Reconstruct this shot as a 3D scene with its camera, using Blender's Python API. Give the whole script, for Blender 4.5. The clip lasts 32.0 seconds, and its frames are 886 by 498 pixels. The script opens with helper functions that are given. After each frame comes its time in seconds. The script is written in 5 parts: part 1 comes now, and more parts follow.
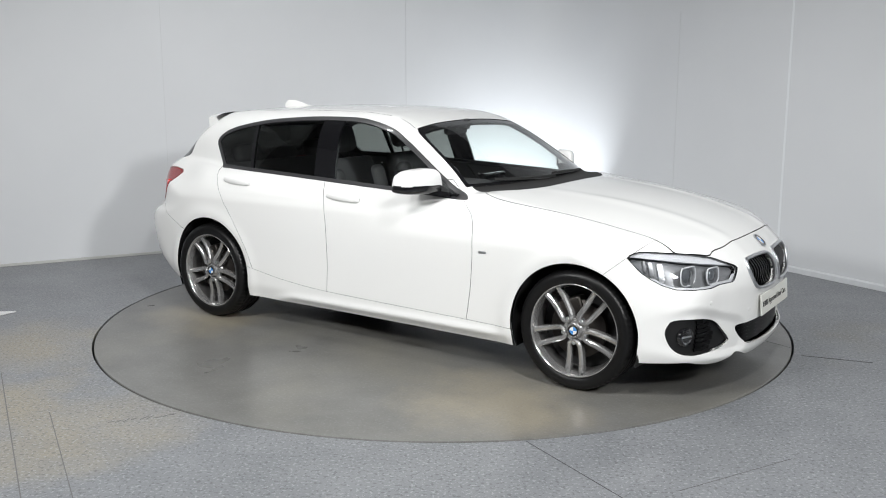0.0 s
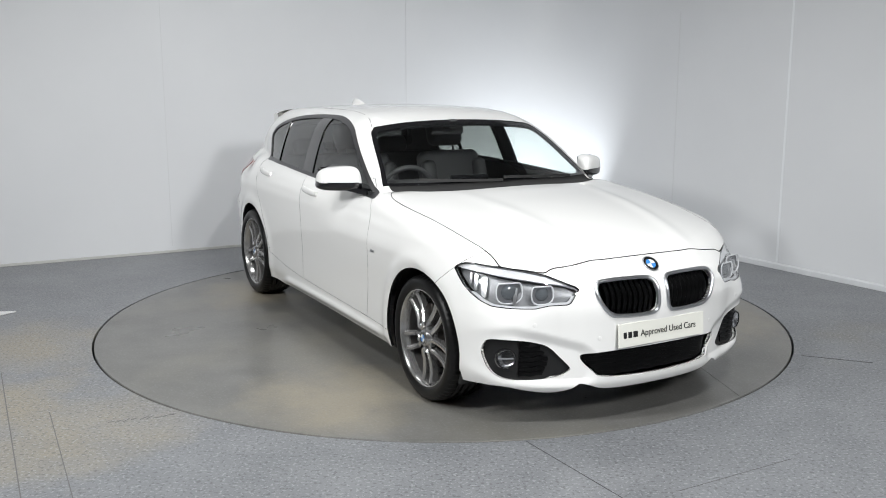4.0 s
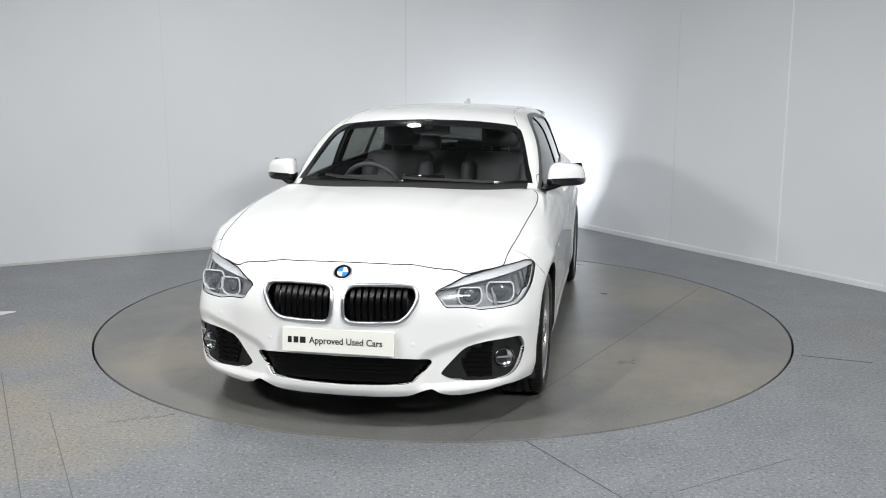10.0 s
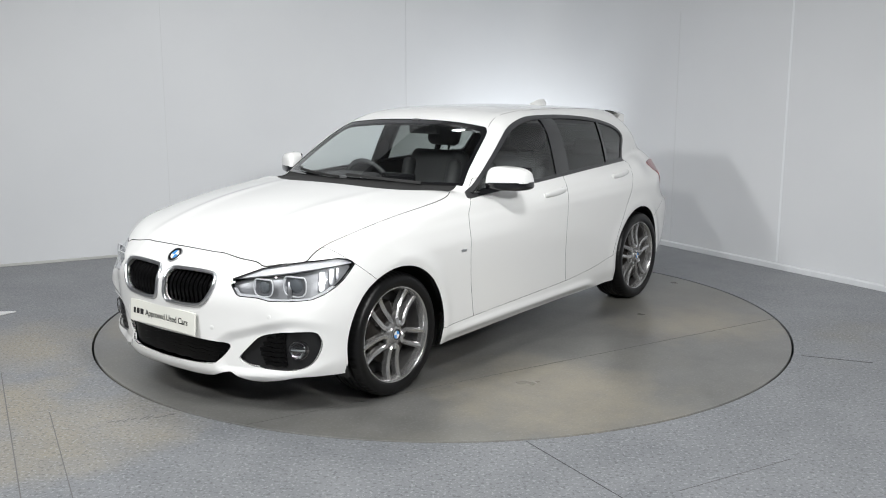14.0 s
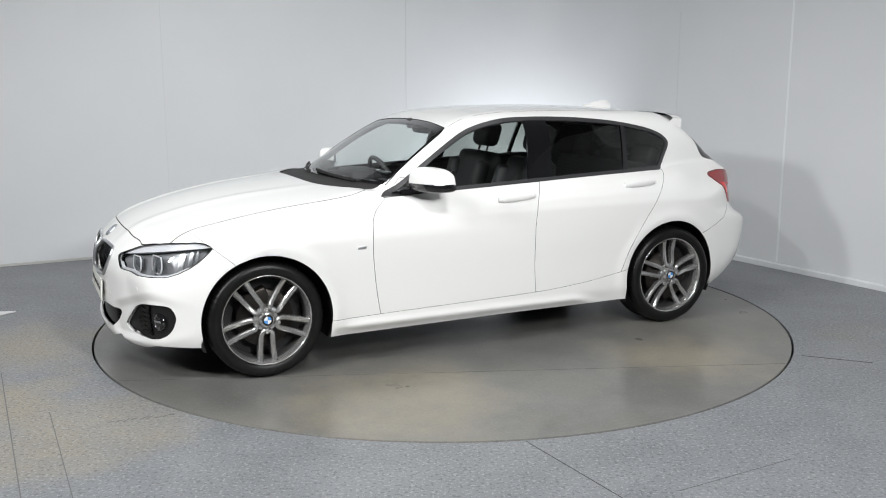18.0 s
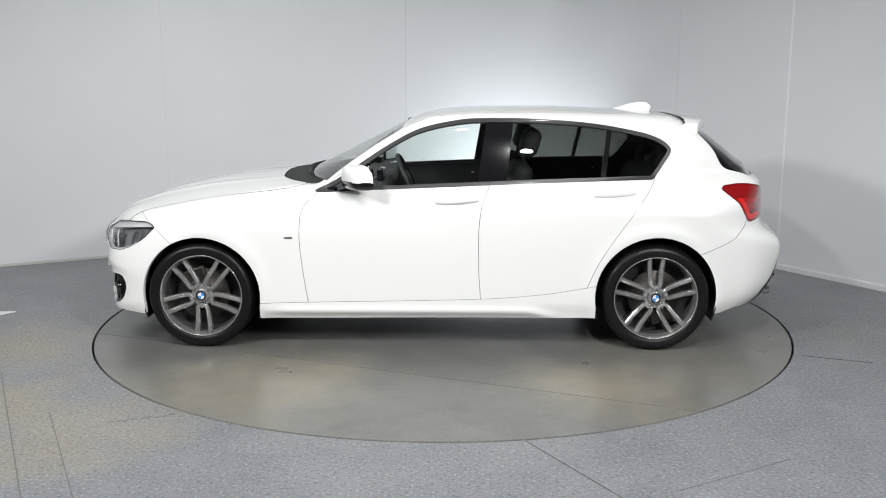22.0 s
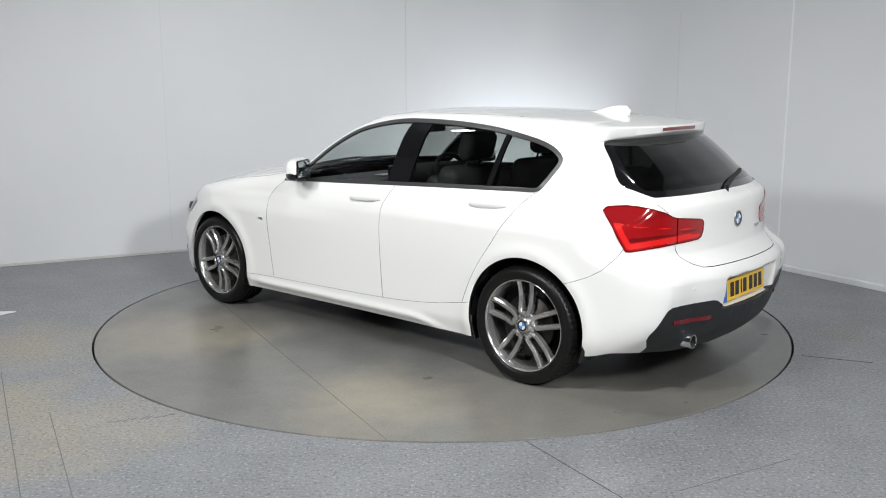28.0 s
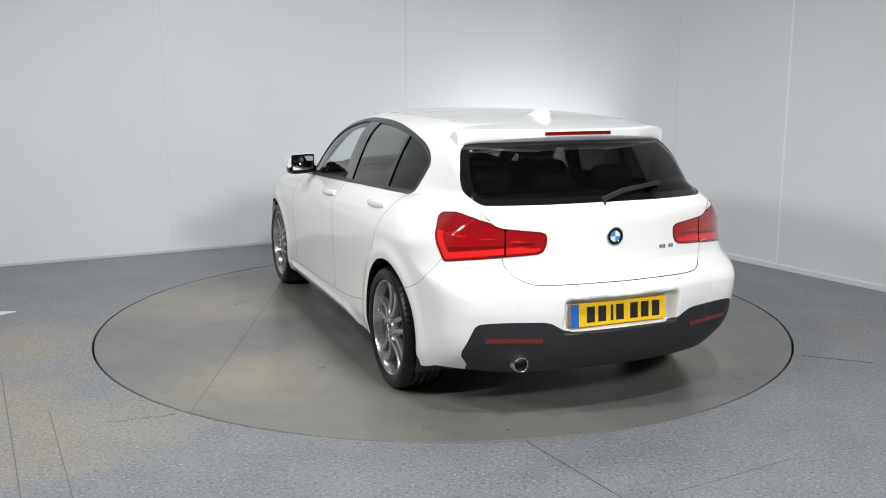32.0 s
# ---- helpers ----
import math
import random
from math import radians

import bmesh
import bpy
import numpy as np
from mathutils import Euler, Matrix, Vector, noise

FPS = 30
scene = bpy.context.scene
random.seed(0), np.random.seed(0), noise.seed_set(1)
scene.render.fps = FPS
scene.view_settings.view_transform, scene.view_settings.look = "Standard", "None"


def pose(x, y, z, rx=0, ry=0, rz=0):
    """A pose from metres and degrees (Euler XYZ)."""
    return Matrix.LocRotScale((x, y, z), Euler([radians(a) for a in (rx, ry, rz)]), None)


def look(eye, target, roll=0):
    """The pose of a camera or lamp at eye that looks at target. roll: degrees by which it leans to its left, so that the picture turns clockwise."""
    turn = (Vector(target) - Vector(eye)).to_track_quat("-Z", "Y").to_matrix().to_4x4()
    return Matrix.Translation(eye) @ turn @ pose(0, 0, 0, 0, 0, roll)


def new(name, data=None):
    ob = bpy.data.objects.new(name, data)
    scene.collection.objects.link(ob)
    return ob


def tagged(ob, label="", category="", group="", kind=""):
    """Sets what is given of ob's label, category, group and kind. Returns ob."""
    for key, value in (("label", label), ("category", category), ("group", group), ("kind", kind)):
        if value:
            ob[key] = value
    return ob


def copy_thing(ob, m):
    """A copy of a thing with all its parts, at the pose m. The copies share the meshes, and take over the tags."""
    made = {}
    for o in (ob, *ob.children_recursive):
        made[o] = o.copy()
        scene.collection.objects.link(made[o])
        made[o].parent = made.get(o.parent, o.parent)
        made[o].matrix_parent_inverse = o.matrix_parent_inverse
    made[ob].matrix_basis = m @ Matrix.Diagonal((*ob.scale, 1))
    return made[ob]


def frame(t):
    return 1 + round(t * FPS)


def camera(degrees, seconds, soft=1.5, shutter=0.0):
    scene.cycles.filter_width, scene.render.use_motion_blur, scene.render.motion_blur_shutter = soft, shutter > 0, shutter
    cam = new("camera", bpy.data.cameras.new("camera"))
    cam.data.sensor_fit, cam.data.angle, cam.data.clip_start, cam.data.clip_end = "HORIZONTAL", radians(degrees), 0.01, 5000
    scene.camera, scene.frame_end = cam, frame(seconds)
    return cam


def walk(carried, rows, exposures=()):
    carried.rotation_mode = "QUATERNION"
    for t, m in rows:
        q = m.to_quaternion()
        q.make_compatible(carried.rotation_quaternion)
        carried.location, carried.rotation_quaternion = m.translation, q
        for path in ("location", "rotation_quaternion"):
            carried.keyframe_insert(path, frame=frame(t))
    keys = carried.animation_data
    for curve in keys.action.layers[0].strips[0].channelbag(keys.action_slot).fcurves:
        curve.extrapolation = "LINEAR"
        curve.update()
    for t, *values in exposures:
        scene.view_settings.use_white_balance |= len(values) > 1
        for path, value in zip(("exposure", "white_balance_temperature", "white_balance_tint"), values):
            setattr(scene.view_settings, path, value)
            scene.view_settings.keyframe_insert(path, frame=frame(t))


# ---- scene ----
# ---- camera: it stands still, the turntable carries the car round ----
cam = camera(51.85, 32.0, soft=1.0)
EYE = look((0.0, -6.055, 1.578), (0.0011, -0.0906, 0.4723))
walk(cam, [(0, EYE), (32.0, EYE)])


def turn(t):
    """Heading of turntable and car, degrees."""
    return -34.24 - 6.6813 * t


# ---- light: a closed studio with soft boxes out of view ----
world = bpy.data.worlds.new("studio_world")
scene.world = world
world.use_nodes = True
world.node_tree.nodes["Background"].inputs[0].default_value = (0.02, 0.02, 0.022, 1)
world.node_tree.nodes["Background"].inputs[1].default_value = 0.5


COOL = (0.988, 0.997, 1.0)


def area_lamp(name, eye, target, size_x, size_y, watts, colour=(1, 1, 1), spread=180):
    data = bpy.data.lights.new(name, "AREA")
    data.shape, data.size, data.size_y = "RECTANGLE", size_x, size_y
    data.energy, data.color, data.spread = watts, colour, radians(spread)
    ob = new(name, data)
    ob.matrix_world = look(eye, target)
    return ob


area_lamp("softbox_left", (-4.0, -4.2, 3.25), (0, 0, 0.7), 0.45, 0.45, 52, COOL, 110)
area_lamp("softbox_right", (2.7, -6.0, 3.2), (-0.3, 0, 0.7), 0.6, 0.6, 72, COOL, 110)


def spot_lamp(name, eye, target, size, blend, watts, soft, colour=(1, 1, 1)):
    data = bpy.data.lights.new(name, "SPOT")
    data.energy, data.spot_size, data.spot_blend, data.shadow_soft_size, data.color = watts, radians(size), blend, soft, colour
    new(name, data).matrix_world = look(eye, target)


for cx, cy, watts, cone in ((-2.1, -4.0, 320, 135), (1.0, -4.1, 350, 135), (-1.9, 0.2, 78, 135), (0.9, 0.3, 24, 120), (0.0, -1.0, 42, 135), (-0.6, 2.0, 32, 130)):
    spot_lamp("ceiling_spot", (cx, cy, 4.1), (cx * 0.8, cy * 0.55, 0), cone, 0.75, watts, 0.09, COOL)
area_lamp("wall_flood", (1.10, 3.05, 0.3), (0.56, 3.95, 0.9), 0.3, 0.2, 18, (0.92, 0.96, 1.0), 170)
scene.view_settings.exposure = 0.07
# ---- materials ----
def mat(name, colour, rough=0.5, metal=0.0, coat=0.0, **extra):
    m = bpy.data.materials.new(name)
    m.use_nodes = True
    b = m.node_tree.nodes["Principled BSDF"]
    b.inputs["Base Color"].default_value = (*colour, 1)
    b.inputs["Roughness"].default_value = rough
    b.inputs["Metallic"].default_value = metal
    b.inputs["Coat Weight"].default_value = coat
    b.inputs["Coat Roughness"].default_value = 0.04
    for key, value in extra.items():
        b.inputs[key.replace("_", " ")].default_value = value
    return m


def nodes_of(m):
    return m.node_tree.nodes, m.node_tree.links, m.node_tree.nodes["Principled BSDF"]


def noise_node(m, scale, detail=4, rough=0.55, space="Object"):
    n, l, b = nodes_of(m)
    tc, nz = n.new("ShaderNodeTexCoord"), n.new("ShaderNodeTexNoise")
    nz.inputs["Scale"].default_value, nz.inputs["Detail"].default_value = scale, detail
    nz.inputs["Roughness"].default_value = rough
    l.new(tc.outputs[space], nz.inputs["Vector"])
    return nz


def ramp_of(m, socket, stops):
    n, l, b = nodes_of(m)
    r = n.new("ShaderNodeValToRGB")
    while len(r.color_ramp.elements) < len(stops):
        r.color_ramp.elements.new(0.5)
    for e, (pos, c) in zip(r.color_ramp.elements, stops):
        e.position, e.color = pos, (*c, 1)
    l.new(socket, r.inputs[0])
    return r


def mixed(m, a, b_, fac, mode="MIX"):
    n, l, b = nodes_of(m)
    x = n.new("ShaderNodeMix")
    x.data_type, x.blend_type = "RGBA", mode
    for sock, v in ((x.inputs[0], fac), (x.inputs[6], a), (x.inputs[7], b_)):
        if isinstance(v, (int, float)):
            sock.default_value = v
        elif isinstance(v, tuple):
            sock.default_value = (*v, 1)
        else:
            l.new(v, sock)
    return x.outputs[2]


def bumped(m, socket, strength, distance=0.01):
    n, l, b = nodes_of(m)
    bump = n.new("ShaderNodeBump")
    bump.inputs["Strength"].default_value, bump.inputs["Distance"].default_value = strength, distance
    l.new(socket, bump.inputs["Height"])
    l.new(bump.outputs[0], b.inputs["Normal"])


def grained(m, colour, spread=0.12, scale=60, rough=(0.4, 0.6), bump=0.05):
    """Fine two-scale variation of colour, gloss and relief on m."""
    n, l, b = nodes_of(m)
    fine, broad = noise_node(m, scale), noise_node(m, scale * 0.06, 3)
    lo, hi = tuple(c * (1 - spread) for c in colour), tuple(min(1, c * (1 + spread)) for c in colour)
    mid = mixed(m, ramp_of(m, fine.outputs[0], [(0.3, lo), (0.7, hi)]).outputs[0],
                ramp_of(m, broad.outputs[0], [(0.3, lo), (0.7, hi)]).outputs[0], 0.5)
    l.new(mid, b.inputs["Base Color"])
    mr = n.new("ShaderNodeMapRange")
    mr.inputs[3].default_value, mr.inputs[4].default_value = rough
    l.new(broad.outputs[0], mr.inputs[0])
    l.new(mr.outputs[0], b.inputs["Roughness"])
    if bump:
        bumped(m, fine.outputs[0], bump, 0.003)
    return m


PAINT = mat("white_paint", (0.80, 0.80, 0.785), 0.32, coat=1.0)
# Black for rubber parts, and for the shade painted into panel gaps.
GAP = mat("black_rubber_and_gap_shade", (0.012, 0.012, 0.012), 0.7)
GLOSS_BLACK = mat("gloss_black", (0.006, 0.006, 0.007), 0.1, coat=0.8)
SATIN_BLACK = mat("satin_black", (0.035, 0.035, 0.037), 0.38, coat=0.2)
PLASTIC = grained(mat("dark_plastic", (0.016, 0.0175, 0.020), 0.5), (0.016, 0.0175, 0.020), 0.15, 300, (0.4, 0.55), 0.1)
MESHBLACK = mat("grille_black", (0.004, 0.004, 0.0045), 0.5)
SLAT = mat("slat_black", (0.002, 0.002, 0.0022), 0.3, Specular_IOR_Level=0.12)
CHROME = mat("chrome", (0.75, 0.75, 0.77), 0.12, 1.0)
SATIN = mat("satin_silver", (0.62, 0.63, 0.65), 0.3, 1.0)
RIM = grained(mat("rim_grey", (0.43, 0.427, 0.423), 0.24, 0.75, 0.6), (0.43, 0.427, 0.423), 0.06, 40, (0.17, 0.25), 0)
TYRE = grained(mat("tyre_rubber", (0.005, 0.005, 0.0052), 0.4, Specular_IOR_Level=0.28), (0.005, 0.005, 0.0052), 0.2, 120, (0.32, 0.42), 0.1)
STEEL = grained(mat("brake_steel", (0.035, 0.033, 0.031), 0.45, 0.8), (0.035, 0.031, 0.028), 0.3, 90, (0.3, 0.5), 0)
RED = mat("red_lens", (0.30, 0.005, 0.007), 0.15, coat=1.0)
REDBAR = mat("red_bar", (0.66, 0.014, 0.012), 0.25, coat=1.0)
REFLECTOR = mat("red_reflector", (0.12, 0.003, 0.005), 0.2, coat=1.0)
SMOKE_RED = mat("smoked_red", (0.24, 0.006, 0.008), 0.1, coat=1.0)
DARKRED = mat("dark_red", (0.14, 0.004, 0.005), 0.12, coat=1.0)
LEATHER = grained(mat("black_leather", (0.045, 0.046, 0.048), 0.45), (0.045, 0.046, 0.048), 0.2, 90, (0.5, 0.65), 0.2)
TRIM = grained(mat("interior_trim", (0.045, 0.045, 0.047), 0.7), (0.045, 0.045, 0.047), 0.15, 150, (0.6, 0.8), 0.1)
HEADLINER = grained(mat("headliner", (0.06, 0.06, 0.062), 0.85), (0.06, 0.06, 0.062), 0.1, 200, (0.8, 0.9), 0.1)
PLATE_WHITE = mat("plate_white", (0.74, 0.74, 0.68), 0.3)
PLATE_YELLOW = mat("plate_yellow", (0.86, 0.52, 0.01), 0.3)
PLATE_BLUE = mat("plate_blue", (0.02, 0.13, 0.5), 0.35)
INK = mat("black_ink", (0.012, 0.012, 0.012), 0.45)
BADGE_BLUE = mat("badge_blue", (0.05, 0.24, 0.6), 0.2, coat=1.0)
BADGE_WHITE = mat("badge_white", (0.75, 0.75, 0.75), 0.2, coat=1.0)
LAMP_BODY = mat("lamp_housing", (0.24, 0.245, 0.255), 0.35, 0.2)


def glass(name, colour, alpha_tint, rough=0.0):
    """Thin pane: a tinted see-through sheet with a real mirror-like gloss on it."""
    m = bpy.data.materials.new(name)
    m.use_nodes = True
    n, l = m.node_tree.nodes, m.node_tree.links
    n.remove(n["Principled BSDF"])
    tr, gl, mx, fr = (n.new("ShaderNodeBsdf" + k) if k in ("Transparent", "Glossy") else n.new("ShaderNode" + k)
                      for k in ("Transparent", "Glossy", "MixShader", "LayerWeight"))
    tr.inputs[0].default_value = (*alpha_tint, 1)
    gl.inputs[0].default_value = (*colour, 1)
    gl.inputs[1].default_value = rough
    power, scale = n.new("ShaderNodeMath"), n.new("ShaderNodeMath")
    power.operation, power.inputs[1].default_value = "POWER", 4.5
    scale.operation, scale.inputs[1].default_value, scale.inputs[2].default_value = "MULTIPLY_ADD", 0.94, 0.06
    fr.inputs[0].default_value = 0.5
    l.new(fr.outputs["Facing"], power.inputs[0])
    l.new(power.outputs[0], scale.inputs[0])
    l.new(scale.outputs[0], mx.inputs[0])
    l.new(tr.outputs[0], mx.inputs[1])
    l.new(gl.outputs[0], mx.inputs[2])
    l.new(mx.outputs[0], n["Material Output"].inputs[0])
    return m


GLASS = glass("clear_glass", (1, 1, 1), (0.90, 0.94, 0.925))
PRIVACY = glass("privacy_glass", (1, 1, 1), (0.27, 0.285, 0.27))
REAR_GLASS = glass("rear_glass", (1, 1, 1), (0.06, 0.062, 0.06), 0.05)
LENS = glass("lamp_glass", (1, 1, 1), (0.92, 0.93, 0.94))


def wall_material():
    m = mat("wall_paint", (0.45, 0.46, 0.47), 0.55)
    n, l, b = nodes_of(m)
    broad, fine = noise_node(m, 0.7, 4), noise_node(m, 45, 3)
    c1 = ramp_of(m, broad.outputs[0], [(0.3, (0.66, 0.674, 0.692)), (0.7, (0.70, 0.713, 0.728))])
    l.new(c1.outputs[0], b.inputs["Base Color"])
    bumped(m, fine.outputs[0], 0.04, 0.002)
    return m


def floor_material(name, tan, gloss, spots=(), low=(0.165, 0.173, 0.184), high=(0.215, 0.223, 0.235), speckle=1.35):
    """Speckled grey sheet vinyl with dull tan stains."""
    m = mat(name, (0.2, 0.21, 0.22), 0.4)
    n, l, b = nodes_of(m)
    grey = ramp_of(m, noise_node(m, 3.2, 5, 0.65).outputs[0], [(0.3, low), (0.7, high)])
    stain = ramp_of(m, noise_node(m, 0.55, 6, 0.6).outputs[0], [(0.5 - tan, (0, 0, 0)), (0.66 - tan, (1, 1, 1))])
    c = mixed(m, grey.outputs[0], (0.19, 0.183, 0.16), stain.outputs[0])
    tc = n.new("ShaderNodeTexCoord")
    ragged = noise_node(m, 2.6, 6, 0.65)
    for sx, sy, radius in spots:
        d = n.new("ShaderNodeVectorMath")
        d.operation, d.inputs[1].default_value = "DISTANCE", (sx, sy, 0)
        l.new(tc.outputs["Object"], d.inputs[0])
        fall = n.new("ShaderNodeMapRange")
        fall.inputs[1].default_value, fall.inputs[2].default_value = 0, radius
        fall.inputs[3].default_value, fall.inputs[4].default_value = 0.42, -0.3
        l.new(d.outputs["Value"], fall.inputs[0])
        add = n.new("ShaderNodeMath")
        l.new(fall.outputs[0], add.inputs[0])
        l.new(ragged.outputs[0], add.inputs[1])
        edge = ramp_of(m, add.outputs[0], [(0.42, (0, 0, 0)), (0.85, (0.75, 0.75, 0.75))])
        c = mixed(m, c, (0.29, 0.258, 0.195), edge.outputs[0])
    speck = ramp_of(m, noise_node(m, 70, 2, 0.5).outputs[0], [(0.56, (0, 0, 0)), (0.66, (1, 1, 1))])
    dark = ramp_of(m, noise_node(m, 60, 2, 0.5).outputs[0], [(0.36, (1, 1, 1)), (0.44, (0, 0, 0))])
    n_half = n.new("ShaderNodeMath")
    n_half.operation = "MULTIPLY"
    n_half.inputs[1].default_value = 0.5 * speckle
    l.new(speck.outputs[0], n_half.inputs[0])
    c = mixed(m, c, (0.36, 0.37, 0.38), n_half.outputs[0])
    n_d = n.new("ShaderNodeMath")
    n_d.operation = "MULTIPLY"
    n_d.inputs[1].default_value = 0.4 * speckle
    l.new(dark.outputs[0], n_d.inputs[0])
    c = mixed(m, c, (0.06, 0.06, 0.065), n_d.outputs[0])
    l.new(c, b.inputs["Base Color"])
    mr = n.new("ShaderNodeMapRange")
    mr.inputs[3].default_value, mr.inputs[4].default_value = gloss
    l.new(noise_node(m, 1.3, 4).outputs[0], mr.inputs[0])
    l.new(mr.outputs[0], b.inputs["Roughness"])
    bumped(m, noise_node(m, 140, 3).outputs[0], 0.12, 0.002)
    return m


WALL = wall_material()
FLOOR = floor_material("floor_vinyl", -0.12, (0.3, 0.48), ((-2.55, -0.75, 1.0), (-1.75, -2.1, 0.95), (-2.3, -1.7, 0.7)))
DISC = floor_material("turntable_vinyl", 0.0, (0.22, 0.38), ((-0.9, 1.5, 0.9), (0.9, 1.4, 1.0), (1.2, -1.3, 0.9), (-1.3, -0.9, 0.8)), (0.112, 0.111, 0.104), (0.168, 0.166, 0.158), 0.3)
# Greys of the unseen walls and ceiling, set for bounce fill and window reflections.
DARKWALL = grained(mat("dark_wall", (0.32, 0.32, 0.325), 0.8), (0.32, 0.32, 0.325), 0.1, 3, (0.7, 0.9), 0)
CEILING = grained(mat("dark_ceiling", (0.12, 0.12, 0.122), 0.85), (0.12, 0.12, 0.122), 0.1, 3, (0.75, 0.9), 0)
SKIRT = grained(mat("skirting_paint", (0.5, 0.5, 0.48), 0.5), (0.5, 0.5, 0.48), 0.08, 8, (0.4, 0.6), 0)
# ---- mesh helpers ----
def mesh_object(name, verts, faces, material, parent=None, label="", smooth=False):
    me = bpy.data.meshes.new(name)
    me.from_pydata([tuple(v) for v in verts], [], [tuple(int(i) for i in f) for f in faces])
    me.materials.append(material)
    if smooth:
        me.shade_smooth()
    me.update()
    ob = new(name, me)
    if parent:
        ob.parent = parent
    if label:
        tagged(ob, label)
    return ob


def part(name, bm, material, parent, label="", smooth=True):
    """Links a bmesh as one mesh object under a thing or a part."""
    me = bpy.data.meshes.new(name)
    bm.to_mesh(me)
    bm.free()
    me.materials.append(material)
    if smooth:
        me.shade_smooth()
    ob = new(name, me)
    ob.parent = parent
    if label:
        tagged(ob, label)
    return ob


def box_bm(x0, x1, y0, y1, z0, z1, bevel=0.0, segments=2, m=None):
    bm = bmesh.new()
    bmesh.ops.create_cube(bm, size=1)
    bmesh.ops.transform(bm, verts=bm.verts, matrix=Matrix.LocRotScale(((x0 + x1) / 2, (y0 + y1) / 2, (z0 + z1) / 2), None, (x1 - x0, y1 - y0, z1 - z0)))
    if bevel:
        bmesh.ops.bevel(bm, geom=bm.edges, offset=bevel, segments=segments, profile=0.5, affect="EDGES")
    if m:
        bmesh.ops.transform(bm, verts=bm.verts, matrix=m)
    return bm


def revolve_bm(profile, segments=64, m=None):
    """Turns a profile of (radius, height) about the z axis."""
    bm = bmesh.new()
    rings = [[bm.verts.new((r * math.cos(2 * math.pi * k / segments), r * math.sin(2 * math.pi * k / segments), h)) for k in range(segments)] for r, h in profile]
    for a, b in zip(rings, rings[1:]):
        for k in range(segments):
            j = (k + 1) % segments
            bm.faces.new((a[k], a[j], b[j], b[k]))
    if m:
        bmesh.ops.transform(bm, verts=bm.verts, matrix=m)
    return bm


# ---- the room ----
CORNER = Vector((1.20, 4.245, 0))
ALONG_L, ALONG_R = Vector((-0.8847, -0.4662, 0)), Vector((0.518, -0.8554, 0))
LEN_L, LEN_R, TOP = 9.5, 10.5, 4.3
DISC_R, GAP_W = 2.236, 0.013
BEND = 0.7


def wall_path():
    """Plan of the back walls from the left end to the right end, rounded where they meet."""
    a, b = CORNER + ALONG_L * BEND, CORNER + ALONG_R * BEND
    pts = [CORNER + ALONG_L * LEN_L]
    for k in range(13):
        t = k / 12
        pts.append(a * (1 - t) ** 2 + CORNER * 2 * t * (1 - t) + b * t * t)
    pts.append(CORNER + ALONG_R * LEN_R)
    return pts


def offset_out(pts, d):
    out = []
    for i, p in enumerate(pts):
        q = (pts[min(i + 1, len(pts) - 1)] - pts[max(i - 1, 0)]).normalized()
        out.append(p + Vector((-q.y, q.x, 0)) * d)
    return out


def wall_run(name, pts, z0, z1, thick, material, label):
    inner, outer = pts, offset_out(pts, thick)
    n = len(pts)
    verts = [(*p.xy, z) for ring in (inner, outer) for z in (z0, z1) for p in ring]
    faces = []
    for i in range(n - 1):
        faces += [(i, i + 1, n + i + 1, n + i), (2 * n + i + 1, 2 * n + i, 3 * n + i, 3 * n + i + 1),
                  (n + i, n + i + 1, 3 * n + i + 1, 3 * n + i), (i + 1, i, 2 * n + i, 2 * n + i + 1)]
    faces += [(0, n, 3 * n, 2 * n), (n - 1, 3 * n - 1, 4 * n - 1, 2 * n - 1)]
    ob = mesh_object(name, verts, faces, material, smooth=True)
    ob.data.set_sharp_from_angle(angle=radians(30))
    return tagged(ob, label, "wall", kind="structure")


PATH = wall_path()
wall_run("wall_back", PATH, 0.0, TOP, 0.15, WALL, "light grey painted studio walls meeting in a rounded corner")
END_L, END_R = PATH[0], PATH[-1]
FOURTH = END_L + END_R - CORNER
# Added out of view: closes the room, gives fill and something to reflect.
wall_run("wall_front", [END_R, FOURTH, END_L], 0.0, TOP, 0.15, DARKWALL, "unseen walls added behind the camera, grey set for fill and reflections")


def skirting(name, i0, i1, height, depth, material, label):
    pts = PATH[i0:i1]
    inner = offset_out(pts, -depth)
    prof = [(0.002, 0.0), (depth, 0.0), (depth, height * 0.8), (depth * 0.6, height), (0.002, height)]
    n = len(pts)
    verts = [(*(offset_out(pts, -d)[i].xy), z + 0.001) for d, z in prof for i in range(n)]
    faces = [(k * n + i, k * n + i + 1, (k + 1) * n + i + 1, (k + 1) * n + i) for k in range(len(prof) - 1) for i in range(n - 1)]
    tagged(mesh_object(name, verts, faces, material), label, "skirting", kind="structure")


skirting("baseboard_left", 0, 8, 0.022, 0.012, SKIRT, "thin pale skirting strip along the wall foot")
skirting("baseboard_right", 8, 15, 0.05, 0.022, WALL, "low pale kerb along the wall foot")


